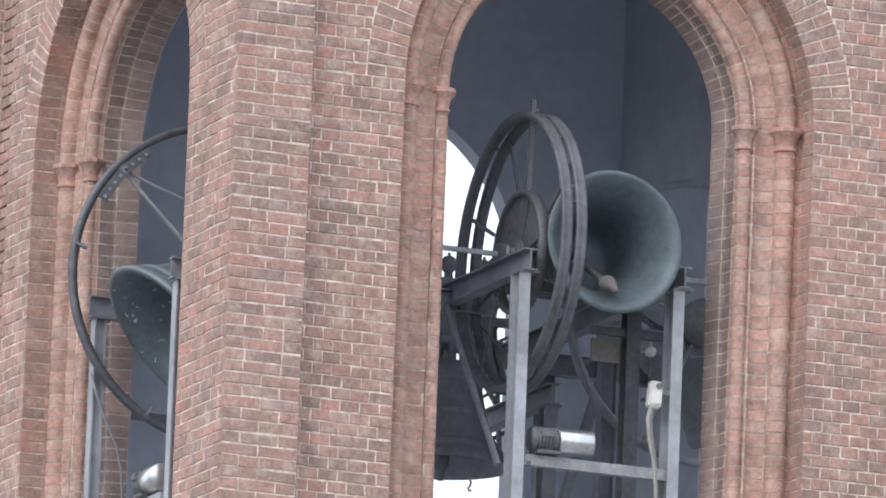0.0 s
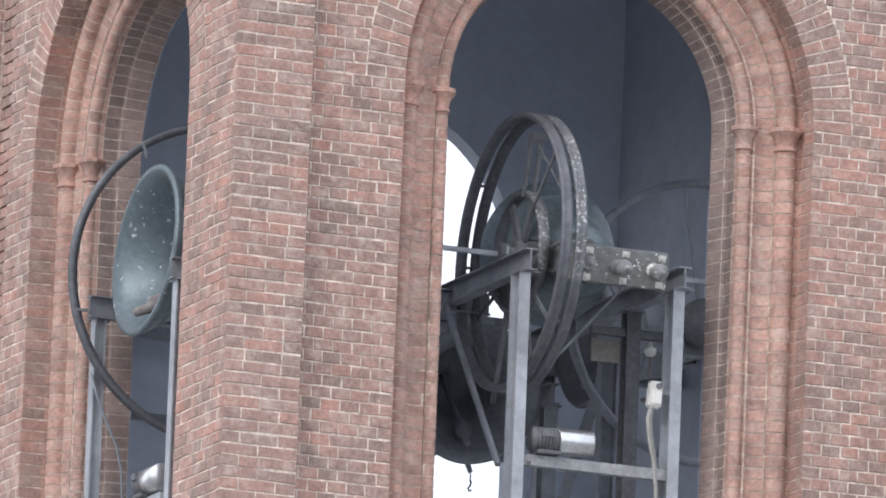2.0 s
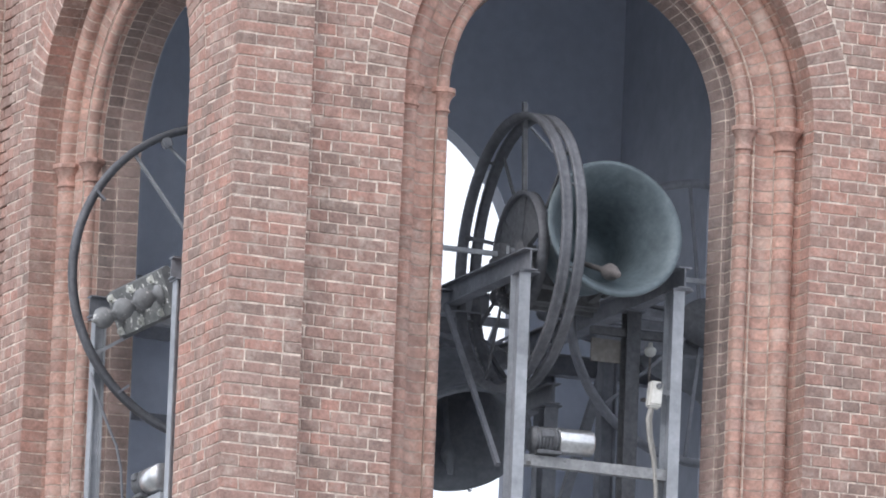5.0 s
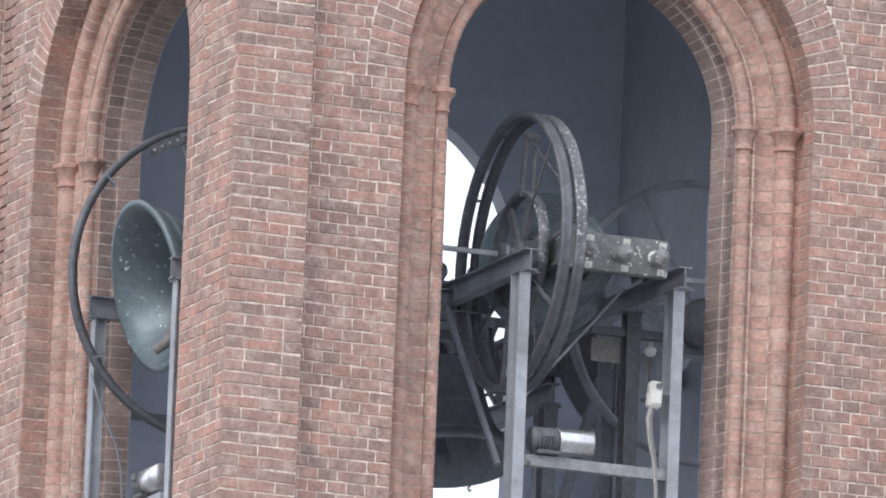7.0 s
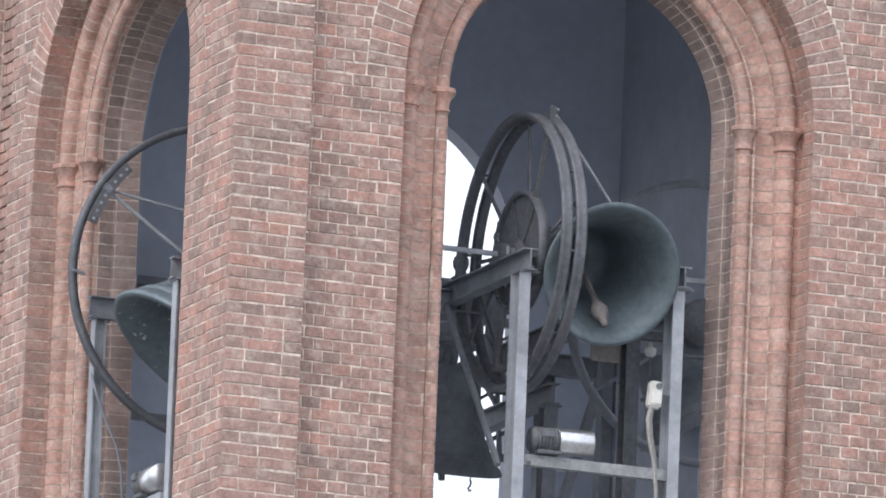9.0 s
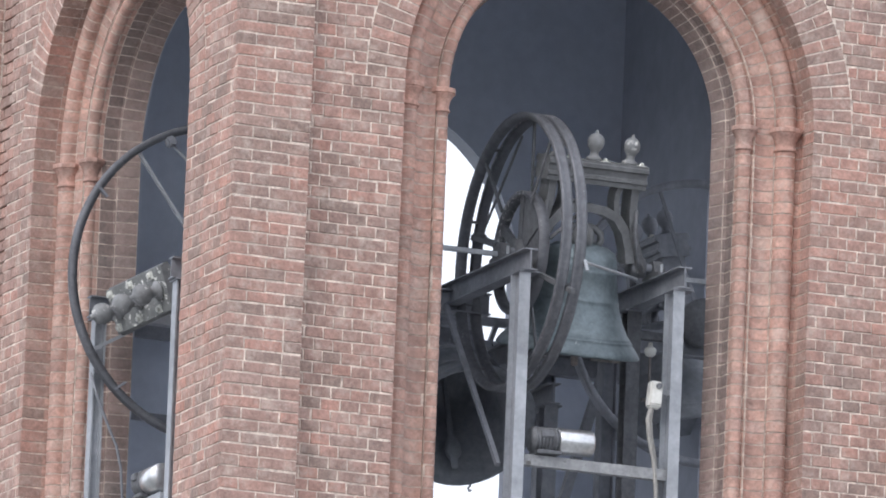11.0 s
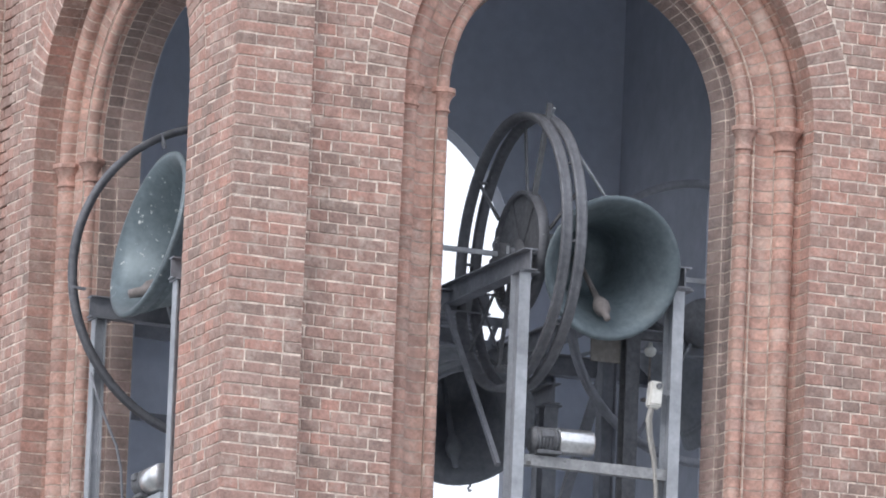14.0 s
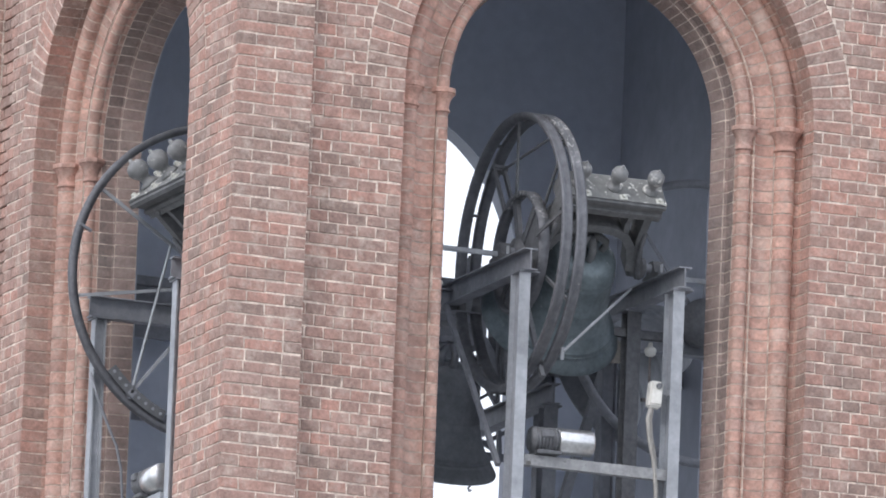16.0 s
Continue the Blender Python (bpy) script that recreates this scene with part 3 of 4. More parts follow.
# ---- steel bell frames ----
def steel_frame(m, gap, top, reach, back, axis, lift, label, front=M_steel, deep=0.15, shift=-0.024):
    """Two beams on columns, open to the local -y side; beams lie at local x = -gap/2 and gap/2, their front ends at y = 0."""
    root = empty("steel_trestle", m)
    tagged(root, label, "steel frame", group="bell trestles")
    for sx in (-1, 1):
        x = sx * gap / 2
        bm = bmesh.new()
        i_beam(bm, (x, 0, top - 0.07), (x, reach, top - 0.07), 0.14, 0.092)
        part("top_beam", bm, M_dark, root, "dark steel I-beam")
        for y in (0.085, back) if sx > 0 and back else (0.085,):
            bm = bmesh.new()
            zt, zb = top - 0.152, FOOT + 0.3
            if y < 0.2 and front is M_steel:
                i_beam(bm, (x + shift, y + deep / 2 - 0.053, zb), (x + shift, y + deep / 2 - 0.053, zt), deep, 0.077, (0, 1, 0), 0.012)
            else:
                i_beam(bm, (x, y, zb), (x, y, zt), 0.106, 0.094, (0, 1, 0))
            col = part("column", bm, front if y < 0.2 else M_iron, root, "pale grey steel H-column" if y < 0.2 and front is M_steel else "dark steel H-column")
            bm = bmesh.new()
            box(bm, (x, y, top - 0.146), (0.14, 0.13, 0.012))
            part("cap_plate", bm, M_dark, col)
        bm = bmesh.new()
        prof = [(-0.13, 0.0), (0.13, 0.0), (0.13, 0.025), (0.075, 0.035), (0.06, lift), (0.035, lift + 0.045), (-0.035, lift + 0.045), (-0.06, lift), (-0.075, 0.035), (-0.13, 0.025)]
        rings = [[bm.verts.new((x + e, axis + py, top + 0.001 + pz)) for py, pz in prof] for e in (-0.035, 0.035)]
        for i in range(len(prof)):
            j = (i + 1) % len(prof)
            bm.faces.new((rings[0][i], rings[0][j], rings[1][j], rings[1][i]))
        bm.faces.new(rings[0])
        bm.faces.new(rings[1][::-1])
        bmesh.ops.recalc_face_normals(bm, faces=bm.faces)
        block = part("bearing_block", bm, M_iron, root, "grey cast bearing block")
        for dy in (-0.1, 0.1):
            bm = bmesh.new()
            rod(bm, (x, axis + dy, top + 0.02), (x, axis + dy, top + 0.085), 0.011, 8)
            part("bolt", bm, M_steel, block)
    return root


FRAME_SOUTH = pose(2.775, 0.5, 0)
frame_south = steel_frame(FRAME_SOUTH, 1.065, -0.90, 4.0, 0.87, 0.5, 0.07, "grey steel bell frame with dark I-beams behind the arch")
FRAME_WEST = pose(0.31, 2.58, 0, 0, 0, -90)
frame_west = steel_frame(FRAME_WEST, 1.46, -0.94, 2.2, 1.3, 0.865, 0.12, "grey steel bell frame standing in the side arch", deep=0.078, shift=0.0)

FRAME_NORTH = pose(2.82, 2.75, 0)
frame_north = steel_frame(FRAME_NORTH, 1.065, -1.27, 1.73, None, 0.6, 0.07, "dark steel bell frame deep in the belfry", M_dark)
FRAME_EAST = pose(3.42, 2.75, 0, 0, 0, -90)
frame_east = steel_frame(FRAME_EAST, 1.065, -0.97, 1.07, None, 0.7, 0.07, "dark steel bell frame beside the far wall", M_dark)


def local_bar(name, parent, m, a, b, w, h, mat, label="", side=(0, 0, 1)):
    """A straight bar given in the place's own axes, attached to a frame."""
    inv = m.inverted()
    bm = bmesh.new()
    bar(bm, inv @ Vector(a), inv @ Vector(b), w, h, inv.to_3x3() @ Vector(side))
    return part(name, bm, mat, parent, label)


local_bar("cross_bar", frame_south, FRAME_SOUTH, (2.255, 0.60, -2.25), (3.26, 0.60, -2.25), 0.06, 0.07, M_bar, "stained grey steel cross bar between the columns")
local_bar("brace", frame_south, FRAME_SOUTH, (2.19, 1.80, -1.05), (2.19, 0.80, -2.26), 0.03, 0.03, M_dark, "dark diagonal brace", (0, 1, 0))
local_bar("rear_rail", frame_south, FRAME_SOUTH, (3.03, 1.37, -1.19), (3.56, 1.37, -1.19), 0.05, 0.05, M_iron, "dark steel rear rail")
local_bar("tie", frame_south, FRAME_SOUTH, (1.55, 1.0, -0.855), (2.24, 1.0, -0.855), 0.03, 0.03, M_steel, "steel tie into the wall")
local_bar("tie", frame_south, FRAME_SOUTH, (3.31, 1.0, -0.875), (3.66, 1.0, -0.875), 0.03, 0.03, M_steel, "steel tie into the wall")
local_bar("brace", frame_east, FRAME_EAST, (3.50, 2.22, -1.2), (3.50, 3.28, -2.5), 0.05, 0.06, M_dark, "dark diagonal brace", (1, 0, 0))
local_bar("brace", frame_north, FRAME_NORTH, (3.35, 2.83, -2.2), (2.29, 2.83, -3.2), 0.05, 0.06, M_dark, "dark diagonal brace", (0, 1, 0))
local_bar("cross_bar", frame_north, FRAME_NORTH, (2.29, 2.83, -2.2), (3.35, 2.83, -2.2), 0.06, 0.08, M_dark, "dark steel cross bar")
local_bar("cross_bar", frame_west, FRAME_WEST, (0.40, 2.03, -2.47), (0.40, 3.28, -2.47), 0.06, 0.08, M_steel, "pale steel cross bar between the columns")


def bell_motor(m, r, l, label):
    """A geared electric motor lying on its side, a bright cover over its end; local x along its shaft."""
    root = empty("bell_motor", m)
    tagged(root, label, "motor")
    bm = bmesh.new()
    fins = [(0.0, 0.0), (r * 0.88, 0.0)]
    for i in range(7):
        x = l * 0.03 + i * l * 0.055
        fins += [(r * 0.88, x), (r, x), (r, x + 0.007), (r * 0.88, x + 0.007)]
    lathe(bm, fins + [(r * 0.88, l * 0.42), (0.0, l * 0.42)], 24, "X")
    bmesh.ops.recalc_face_normals(bm, faces=bm.faces)
    part("motor_body", bm, M_iron, root, "grey finned motor body")
    bm = bmesh.new()
    lathe(bm, [(0.0, l * 0.43), (r * 0.95, l * 0.43), (r, l * 0.45), (r, l * 0.97), (r * 0.94, l), (0.0, l)], 36, "X")
    bmesh.ops.recalc_face_normals(bm, faces=bm.faces)
    part("cover", bm, M_alu, root, "bright aluminium motor cover")
    bm = bmesh.new()
    box(bm, (l * 0.25, 0, -r), (l * 0.4, r * 1.7, 0.024), bevel=0.004)
    box(bm, (l * 0.22, 0, -r * 0.85), (l * 0.2, r * 1.1, r * 0.4), bevel=0.006)
    part("foot", bm, M_iron, root, "cast motor foot")
    bm = bmesh.new()
    box(bm, (l * 0.2, -r * 0.9, r * 0.35), (l * 0.22, 0.04, 0.05), bevel=0.006)
    part("terminal_box", bm, M_iron, root)
    return root


bell_motor(pose(2.323, 0.60, -2.112, 0, -1.5, 0), 0.085, 0.418, "grey bell motor with bright aluminium cover on cross bar")
bell_motor(pose(0.40, 2.42, -2.325, 0, 0, -90), 0.09, 0.36, "grey bell motor with pale aluminium cover on cross bar")

# junction box, bulkhead lamp and their cable on the south frame
box_root = empty("junction_box", pose(3.165, 0.60, -1.735, 0, 4, 0))
tagged(box_root, "off-white plastic junction box beside the steel column", "junction box")
bm = bmesh.new()
box(bm, (0, 0, 0), (0.088, 0.07, 0.175), bevel=0.012)
part("case", bm, M_white, box_root)
bm = bmesh.new()
box(bm, (0.0, -0.038, -0.02), (0.075, 0.012, 0.09), bevel=0.004)
part("lid", bm, M_white, box_root)
bm = bmesh.new()
rod(bm, (0.01, -0.04, 0.055), (0.01, -0.05, 0.055), 0.02, 12)
part("gland", bm, M_iron, box_root, "dark cable gland")
bm = bmesh.new()
box(bm, (0.075, 0.0, 0.03), (0.10, 0.012, 0.03))
part("bracket", bm, M_steel, box_root, "steel bracket")
bm = bmesh.new()
tube(bm, [(3.14, 0.59, -1.82), (3.115, 0.58, -1.9), (3.13, 0.58, -2.02), (3.165, 0.58, -2.16), (3.185, 0.57, -2.35), (3.19, 0.57, -2.6), (3.20, 0.58, -3.2), (3.2, 0.6, FOOT + 0.3)], 0.014, 8)
tagged(part("cable", bm, M_cable, smooth=True), "grey cable hanging from the junction box", "cable")
bm = bmesh.new()
tube(bm, [(3.155, 0.6, -1.82), (3.145, 0.6, -1.9), (3.155, 0.6, -2.0), (3.185, 0.6, -2.14), (3.205, 0.6, -2.3), (3.215, 0.6, -2.6), (3.225, 0.6, -3.2), (3.225, 0.62, FOOT + 0.3)], 0.010, 8)
tagged(part("cable", bm, M_cable, smooth=True), "second grey cable hanging from the junction box", "cable")
bm = bmesh.new()
tube(bm, [(0.303, 3.22, -1.464), (0.357, 3.22, -1.607), (0.427, 3.22, -1.767), (0.505, 3.22, -1.926), (0.543, 3.22, -2.071), (0.567, 3.22, -2.329), (0.62, 3.22, FOOT + 0.3)], 0.009, 8)
tagged(part("cable", bm, M_dark, smooth=True), "thin dark cable hanging beside the side arch column", "cable")
lamp = empty("position_sensor", pose(3.459, 1.4, -1.273))
tagged(lamp, "small grey position sensor on a thin rod", "sensor")
bm = bmesh.new()
lathe(bm, [(0.0, 0.05), (0.012, 0.048), (0.018, 0.02), (0.036, 0.012), (0.04, -0.01), (0.03, -0.035), (0.01, -0.045), (0.0, -0.046)], 20)
part("head", bm, M_white, lamp, "off-white sensor head")
bm = bmesh.new()
rod(bm, (0, 0, -0.04), (0.0, 0, -0.34), 0.009, 8)
box(bm, (0.03, 0, -0.33), (0.16, 0.03, 0.02))
part("stem", bm, M_rust, lamp, "rusty sensor rod")

# a small board added on the rear rail for a lit patch behind
bm = bmesh.new()
box(bm, (0, 0, 0), (0.205, 0.02, 0.15), bevel=0.003)
tagged(part("board", bm, M_lit_patch, m=pose(3.15, 1.408, -1.31)), "small added plate standing for a lit patch behind the steel rail", "board")

# lattice rails and a lifting hook before the far arch
rails = empty("lattice_rail", pose(3.4, 4.3, -1.49))
tagged(rails, "dark steel lattice rail before the far arch", "railing")


def rail(name, a, b, w):
    bm = bmesh.new()
    o = Vector((3.4, 4.3, -1.49))
    bar(bm, Vector((a[0], 4.3 + a[2] if len(a) > 2 else 4.3, a[1])) - o, Vector((b[0], 4.3 + b[2] if len(b) > 2 else 4.3, b[1])) - o, 0.04, w, (0, 0, 1))
    return part(name, bm, M_dark, rails)


rail("bottom_rail", (0.73, -1.488), (3.76, -1.488), 0.05)
rail("sloping_rail", (3.10, -1.54), (3.70, -1.15), 0.035)
rail("lattice_bar", (3.42, -1.36, 0.02), (3.58, -1.43, 0.02), 0.03)
rail("lattice_bar", (3.41, -1.465, 0.03), (3.70, -1.28, 0.03), 0.03)
rail("post", (3.565, -1.0, -0.03), (3.60, -1.47, -0.03), 0.022)
rail("lattice_bar", (3.48, -1.03, -0.05), (3.66, -1.30, -0.05), 0.022)
rail("sloping_rail", (2.9, -1.60, 0.06), (3.43, -1.165, 0.06), 0.05)
rail("top_rail", (3.38, -1.197), (3.74, -1.197), 0.045)
rail("lattice_bar", (3.44, -1.12, 0.04), (3.55, -1.05, 0.04), 0.02)
rail("upper_rail", (0.73, -0.735), (3.74, -0.735), 0.045)
rail("lattice_bar", (3.505, -0.76, 0.02), (3.575, -0.56, 0.02), 0.028)
rail("upper_rail", (0.73, -0.575, 0.03), (3.74, -0.575, 0.03), 0.06)
rail("lattice_bar", (3.52, -0.74, -0.02), (3.70, -0.64, -0.02), 0.022)
# Plain sheets added to block the sky left of the lattice.
rail("sky_blocker", (0.73, -0.66, 0.06), (3.435, -0.66, 0.06), 0.24)
rail("sky_blocker", (0.73, -0.85, 0.07), (3.30, -0.85, 0.07), 0.2)
hook = empty("lifting_hook", pose(3.369, 4.3, -1.515))
tagged(hook, "small dark hook hanging on a chain from the rail", "hook")
bm = bmesh.new()
bar(bm, (0, 0, 0.0), (0.045, 0, -0.095), 0.02, 0.03, (1, 0, 0))
part("strap", bm, M_dark, hook)
bm = bmesh.new()
tube(bm, [(0.045, 0, -0.09), (0.044, 0, -0.15)], 0.006, 6)
part("chain", bm, M_dark, hook)
bm = bmesh.new()
tube(bm, [(0.044, 0, -0.145), (0.05, 0, -0.165), (0.044, 0, -0.185), (0.03, 0, -0.2), (0.04, 0, -0.22), (0.052, 0, -0.212)], 0.008, 6)
part("hook", bm, M_dark, hook)


# ---- movement ----
def swing(ob, base, sign, rows):
    walk(ob, [(t, base @ pose(0, 0, 0, -deg * sign)) for t, deg in rows])
    clapper = next(o for o in ob.children if o.name.startswith("clapper"))
    rest = clapper.matrix_basis.copy()
    walk(clapper, [(t, rest @ pose(0, 0, 0, max(-27, min(27, deg * 0.8)) * sign)) for t, deg in rows])


SOUTH_SWING = [(0.0, 92), (0.1, 84), (0.2, 73), (0.3, 60), (0.4, 45), (0.5, 23), (0.6, 10), (0.7, -3), (0.8, -16), (0.9, -27), (1.0, -41), (1.1, -54), (1.25, -71), (1.5, -89), (1.75, -99), (2.1, -104), (2.4, -98), (2.6, -88), (2.8, -72),
               (2.9, -60), (3.0, -50), (3.2, -22), (3.4, 8), (3.5, 22), (3.6, 35), (3.8, 62), (4.0, 76), (4.2, 90), (4.75, 106), (5.3, 80), (5.6, 45), (5.9, 2), (6.2, -42), (6.5, -74), (6.75, -89), (7.05, -97), (7.4, -92), (7.7, -73), (8.0, -43), (8.25, -13), (8.5, 20),
               (8.75, 50), (9.0, 71), (9.25, 89), (9.75, 102), (10.3, 80), (10.65, 40), (10.95, -5), (11.3, -52), (11.6, -77), (12.0, -91), (12.3, -80), (12.5, -63), (12.75, -40), (13.0, -12), (13.25, 18), (13.5, 43), (13.75, 62), (14.0, 75), (14.3, 82), (14.6, 76),
               (14.8, 66), (15.0, 51), (15.25, 23), (15.5, -8), (15.75, -34), (16.0, -54)]
WEST_SWING = [(0.0, 48), (0.2, 69), (0.4, 83), (0.6, 100), (0.8, 113), (1.0, 120), (1.2, 123), (1.5, 119), (1.8, 106), (2.1, 86), (2.4, 56), (2.6, 36), (2.8, 14), (3.0, -9), (3.2, -33), (3.4, -56), (3.6, -76), (3.8, -91), (4.0, -105), (4.2, -112), (4.75, -116), (5.3, -96),
              (5.7, -60), (6.0, -22), (6.3, 20), (6.5, 42), (6.7, 60), (6.9, 70), (7.1, 83), (7.3, 99), (7.5, 108), (7.85, 116), (8.1, 108), (8.3, 94), (8.5, 82), (8.7, 66), (8.9, 47), (9.0, 38), (9.2, 15), (9.5, -26), (9.9, -75), (10.4, -106), (10.75, -112), (11.1, -107), (11.3, -99),
              (11.5, -89), (11.75, -73), (12.0, -53), (12.25, -26), (12.5, 2), (12.75, 28), (13.0, 51), (13.4, 82), (13.7, 98), (14.0, 102), (14.3, 93), (14.6, 78), (14.9, 60), (15.2, 33), (15.5, 0), (15.75, -25), (16.0, -47)]
NORTH_SWING = [(0.0, 0), (0.25, 38), (0.5, 70), (0.8, 91), (1.2, 101), (1.6, 95), (2.0, 70), (2.2, 45), (2.4, 14), (2.6, -14), (2.8, -44), (3.2, -82), (3.55, -92), (3.9, -84), (4.1, -71), (4.3, -50), (4.7, 0), (5.2, 60), (5.8, 100), (6.3, 94), (6.5, 80), (6.65, 62), (6.8, 42), (7.0, 12),
               (7.25, -24), (7.5, -57), (7.8, -80), (8.05, -88), (8.3, -82), (8.5, -70), (8.85, -34), (9.15, 2), (9.7, 62), (10.3, 90), (10.9, 58), (11.45, 0), (12.0, -54), (12.55, -82), (13.1, -52), (13.65, 0), (14.1, 62), (14.65, 92), (15.2, 56), (15.75, 0), (16.0, -26)]
EAST_SWING = [(0.0, -60), (0.6, 0), (1.2, 60), (2.0, 85), (2.9, 58), (3.55, 0), (4.2, -60), (4.9, -80), (5.6, -55), (6.2, 0), (6.8, 55), (7.5, 78), (8.2, 50), (8.7, 0), (9.2, -48), (9.9, -72), (10.6, -48), (11.1, 0), (11.6, 45), (12.2, 66), (12.8, 42), (13.2, 0), (13.7, -42), (14.2, -60),
              (14.7, -38), (15.1, 0), (15.6, 42), (16.0, 58)]


def motions():
    swing(bell_south, BASE_SOUTH, 1, SOUTH_SWING)
    swing(bell_west, BASE_WEST, -1, WEST_SWING)
    swing(bell_north, BASE_NORTH, 1, NORTH_SWING)
    swing(bell_east, BASE_EAST, -1, EAST_SWING)

# ---- brickwork ----
def brick_mesh(name, l, h, depth, mat, seed):
    """One brick seen from its face: worn edges, uneven corners. Local x along the wall, y into it, z up."""
    rnd = random.Random(seed)
    j = lambda a: rnd.uniform(-a, a) * 2.1
    c = 0.0035
    outer = [(-l / 2 + j(0.0015), -h / 2 + j(0.0015)), (l / 2 + j(0.0015), -h / 2 + j(0.0015)), (l / 2 + j(0.0015), h / 2 + j(0.0015)), (-l / 2 + j(0.0015), h / 2 + j(0.0015))]
    face = [(x * (1 - 2 * c / l) + j(0.001), z * (1 - 2 * c / h) + j(0.001)) for x, z in outer]
    verts = [(x, j(0.0012), z) for x, z in face] + [(x, 0.0022, z) for x, z in outer] + [(x, depth, z) for x, z in outer]
    faces = [(0, 1, 2, 3)]
    for k in (0, 4):
        faces += [(k + i, k + 4 + i, k + 4 + (i + 1) % 4, k + (i + 1) % 4) for i in range(4)]
    me = bpy.data.meshes.new(name)
    me.from_pydata(verts, [], faces)
    me.materials.append(mat)
    return me


class Joined:
    """Gathers many small pieces into one mesh."""

    def __init__(self):
        self.verts, self.faces = [], []

    def add(self, me, m):
        k = len(self.verts)
        self.verts += [tuple(m @ v.co) for v in me.vertices]
        self.faces += [tuple(k + i for i in p.vertices) for p in me.polygons]

    def make(self, name, mat, parent, label):
        me = bpy.data.meshes.new(name)
        me.from_pydata(self.verts, [], self.faces)
        me.materials.append(mat)
        ob = new(name, me)
        ob.parent = parent
        return tagged(ob, label, kind="stuff")


LENGTHS = (0.045, 0.065, 0.085, 0.105, 0.12, 0.145, 0.17, 0.2, 0.225, 0.25)
FACES = {}


def face_for(l, deep):
    q = min(LENGTHS, key=lambda a: abs(a - l))
    k = (q, deep, random.randrange(4))
    if k not in FACES:
        FACES[k] = brick_mesh("brick", q, COURSE - JOINT, deep, M_brick, hash(k[0] * 1000) % 977 + k[2] * 31)
    return FACES[k], l / q


TURN = {"south": Matrix.Identity(4), "west": Matrix(((0, 1, 0, 0), (1, 0, 0, 0), (0, 0, 1, 0), (0, 0, 0, 1)))}


def lay(parent, side, face_depth, s0, s1, z0, z1, near, budget, rest, bond, limits=None):
    """Courses of bricks between s0 and s1; those with near(s, z) become pieces until the budget is spent."""
    k0, k1 = math.ceil(z0 / COURSE), math.floor(z1 / COURSE)
    for k in range(k0, k1):
        z = (k + 0.5) * COURSE
        s, end = limits(z) if limits else (s0, s1)
        first = True
        while s < end - 0.03:
            if bond == "header":
                l = 0.13 if not (first and k % 2) else 0.065
                if random.random() < 0.1 and end - s > 0.3:
                    l += 0.13
            else:
                l = 0.255 if not (first and k % 2) else 0.128
                if random.random() < 0.08:
                    l -= 0.12 if l > 0.2 else 0
            l *= random.uniform(0.97, 1.03)
            if end - (s + l) < 0.05:
                l = end - s
            l = min(l, 0.29, end - s)
            a, b = s, s + l
            first = False
            s += l
            ss = (a + b) / 2
            me, stretch = face_for(b - a - JOINT, 0.05)
            put = Vector((ss, face_depth + random.uniform(-0.0018, 0.0018) * (1.4 if side == "west" else 1.0), z + random.uniform(-0.0025, 0.0025)))
            m = TURN[side] @ Matrix.Translation(put) @ Matrix.Rotation(random.uniform(-0.006, 0.006), 4, "Y") @ Matrix.Diagonal((stretch, 1, 1, 1))
            if near(ss, z) and budget[0] > 0:
                budget[0] -= 1
                ob = new("brick", me)
                ob.matrix_basis = m
                ob.parent = parent
            else:
                rest.add(me, m)


RING = 1.674  # outer radius of the arch ring of cut bricks


def course_limits(left):
    """From where to where a course of the panel runs beside the arch ring and the opening."""
    def limits(z):
        edge = HALF if z < 0 else math.sqrt(max(RING ** 2 - max(z - SPRING - COURSE * 0.15, 0) ** 2, 0))
        return (PIL, MID - edge) if left else (MID + edge, SIDE - PIL)
    return limits


def panel_bricks(side, wall):
    budget, rest = [300], Joined()
    near = (lambda s, z: -2.6 < z < 0.9 and s < 1.3) if side == "south" else (lambda s, z: -2.3 < z < 1.2 and s > 3.9)
    order = (True, False) if side == "south" else (False, True)
    for left in order:
        s0, s1 = (PIL, MID) if left else (MID, SIDE - PIL)
        lay(wall, side, SINK, s0, s1, -3.1, 1.75, near, budget, rest, "header", course_limits(left))
    rest.make("brick_rest", M_brick_joined, wall, "weathered red-brown brickwork with pale joints")


def pilaster_bricks():
    """The faces of the south-west corner pilaster and the west faces of the north-west one."""
    piers = [o for o in scene.objects if o.name.startswith("corner_pilaster")]
    near_pier, far_pier = piers[0], piers[1]
    budget, rest = [300], Joined()
    lay(near_pier, "south", 0.0, -JOINT / 2, PIL, -3.1, 1.4, lambda s, z: -2.8 < z < 1.0, budget, rest, "stretcher")
    lay(near_pier, "west", 0.0, 0.046, PIL, -3.1, 1.4, lambda s, z: -2.9 < z < 1.0, budget, rest, "header")
    rest.make("brick_rest", M_brick_joined, near_pier, "weathered red-brown brickwork with pale joints")
    budget, rest = [150], Joined()
    lay(far_pier, "west", 0.0, SIDE - PIL + 0.052, SIDE, -2.6, 2.0, lambda s, z: -2.2 < z < 1.5, budget, rest, "stretcher")
    for k in range(-34, 27):
        me, st = face_for(SINK - 0.01, 0.05)
        rest.add(me, Matrix.Translation((SINK / 2, SIDE - PIL, (k + 0.5) * COURSE)))
    rest.make("brick_rest", M_brick_joined, far_pier, "weathered red-brown brickwork with pale joints")


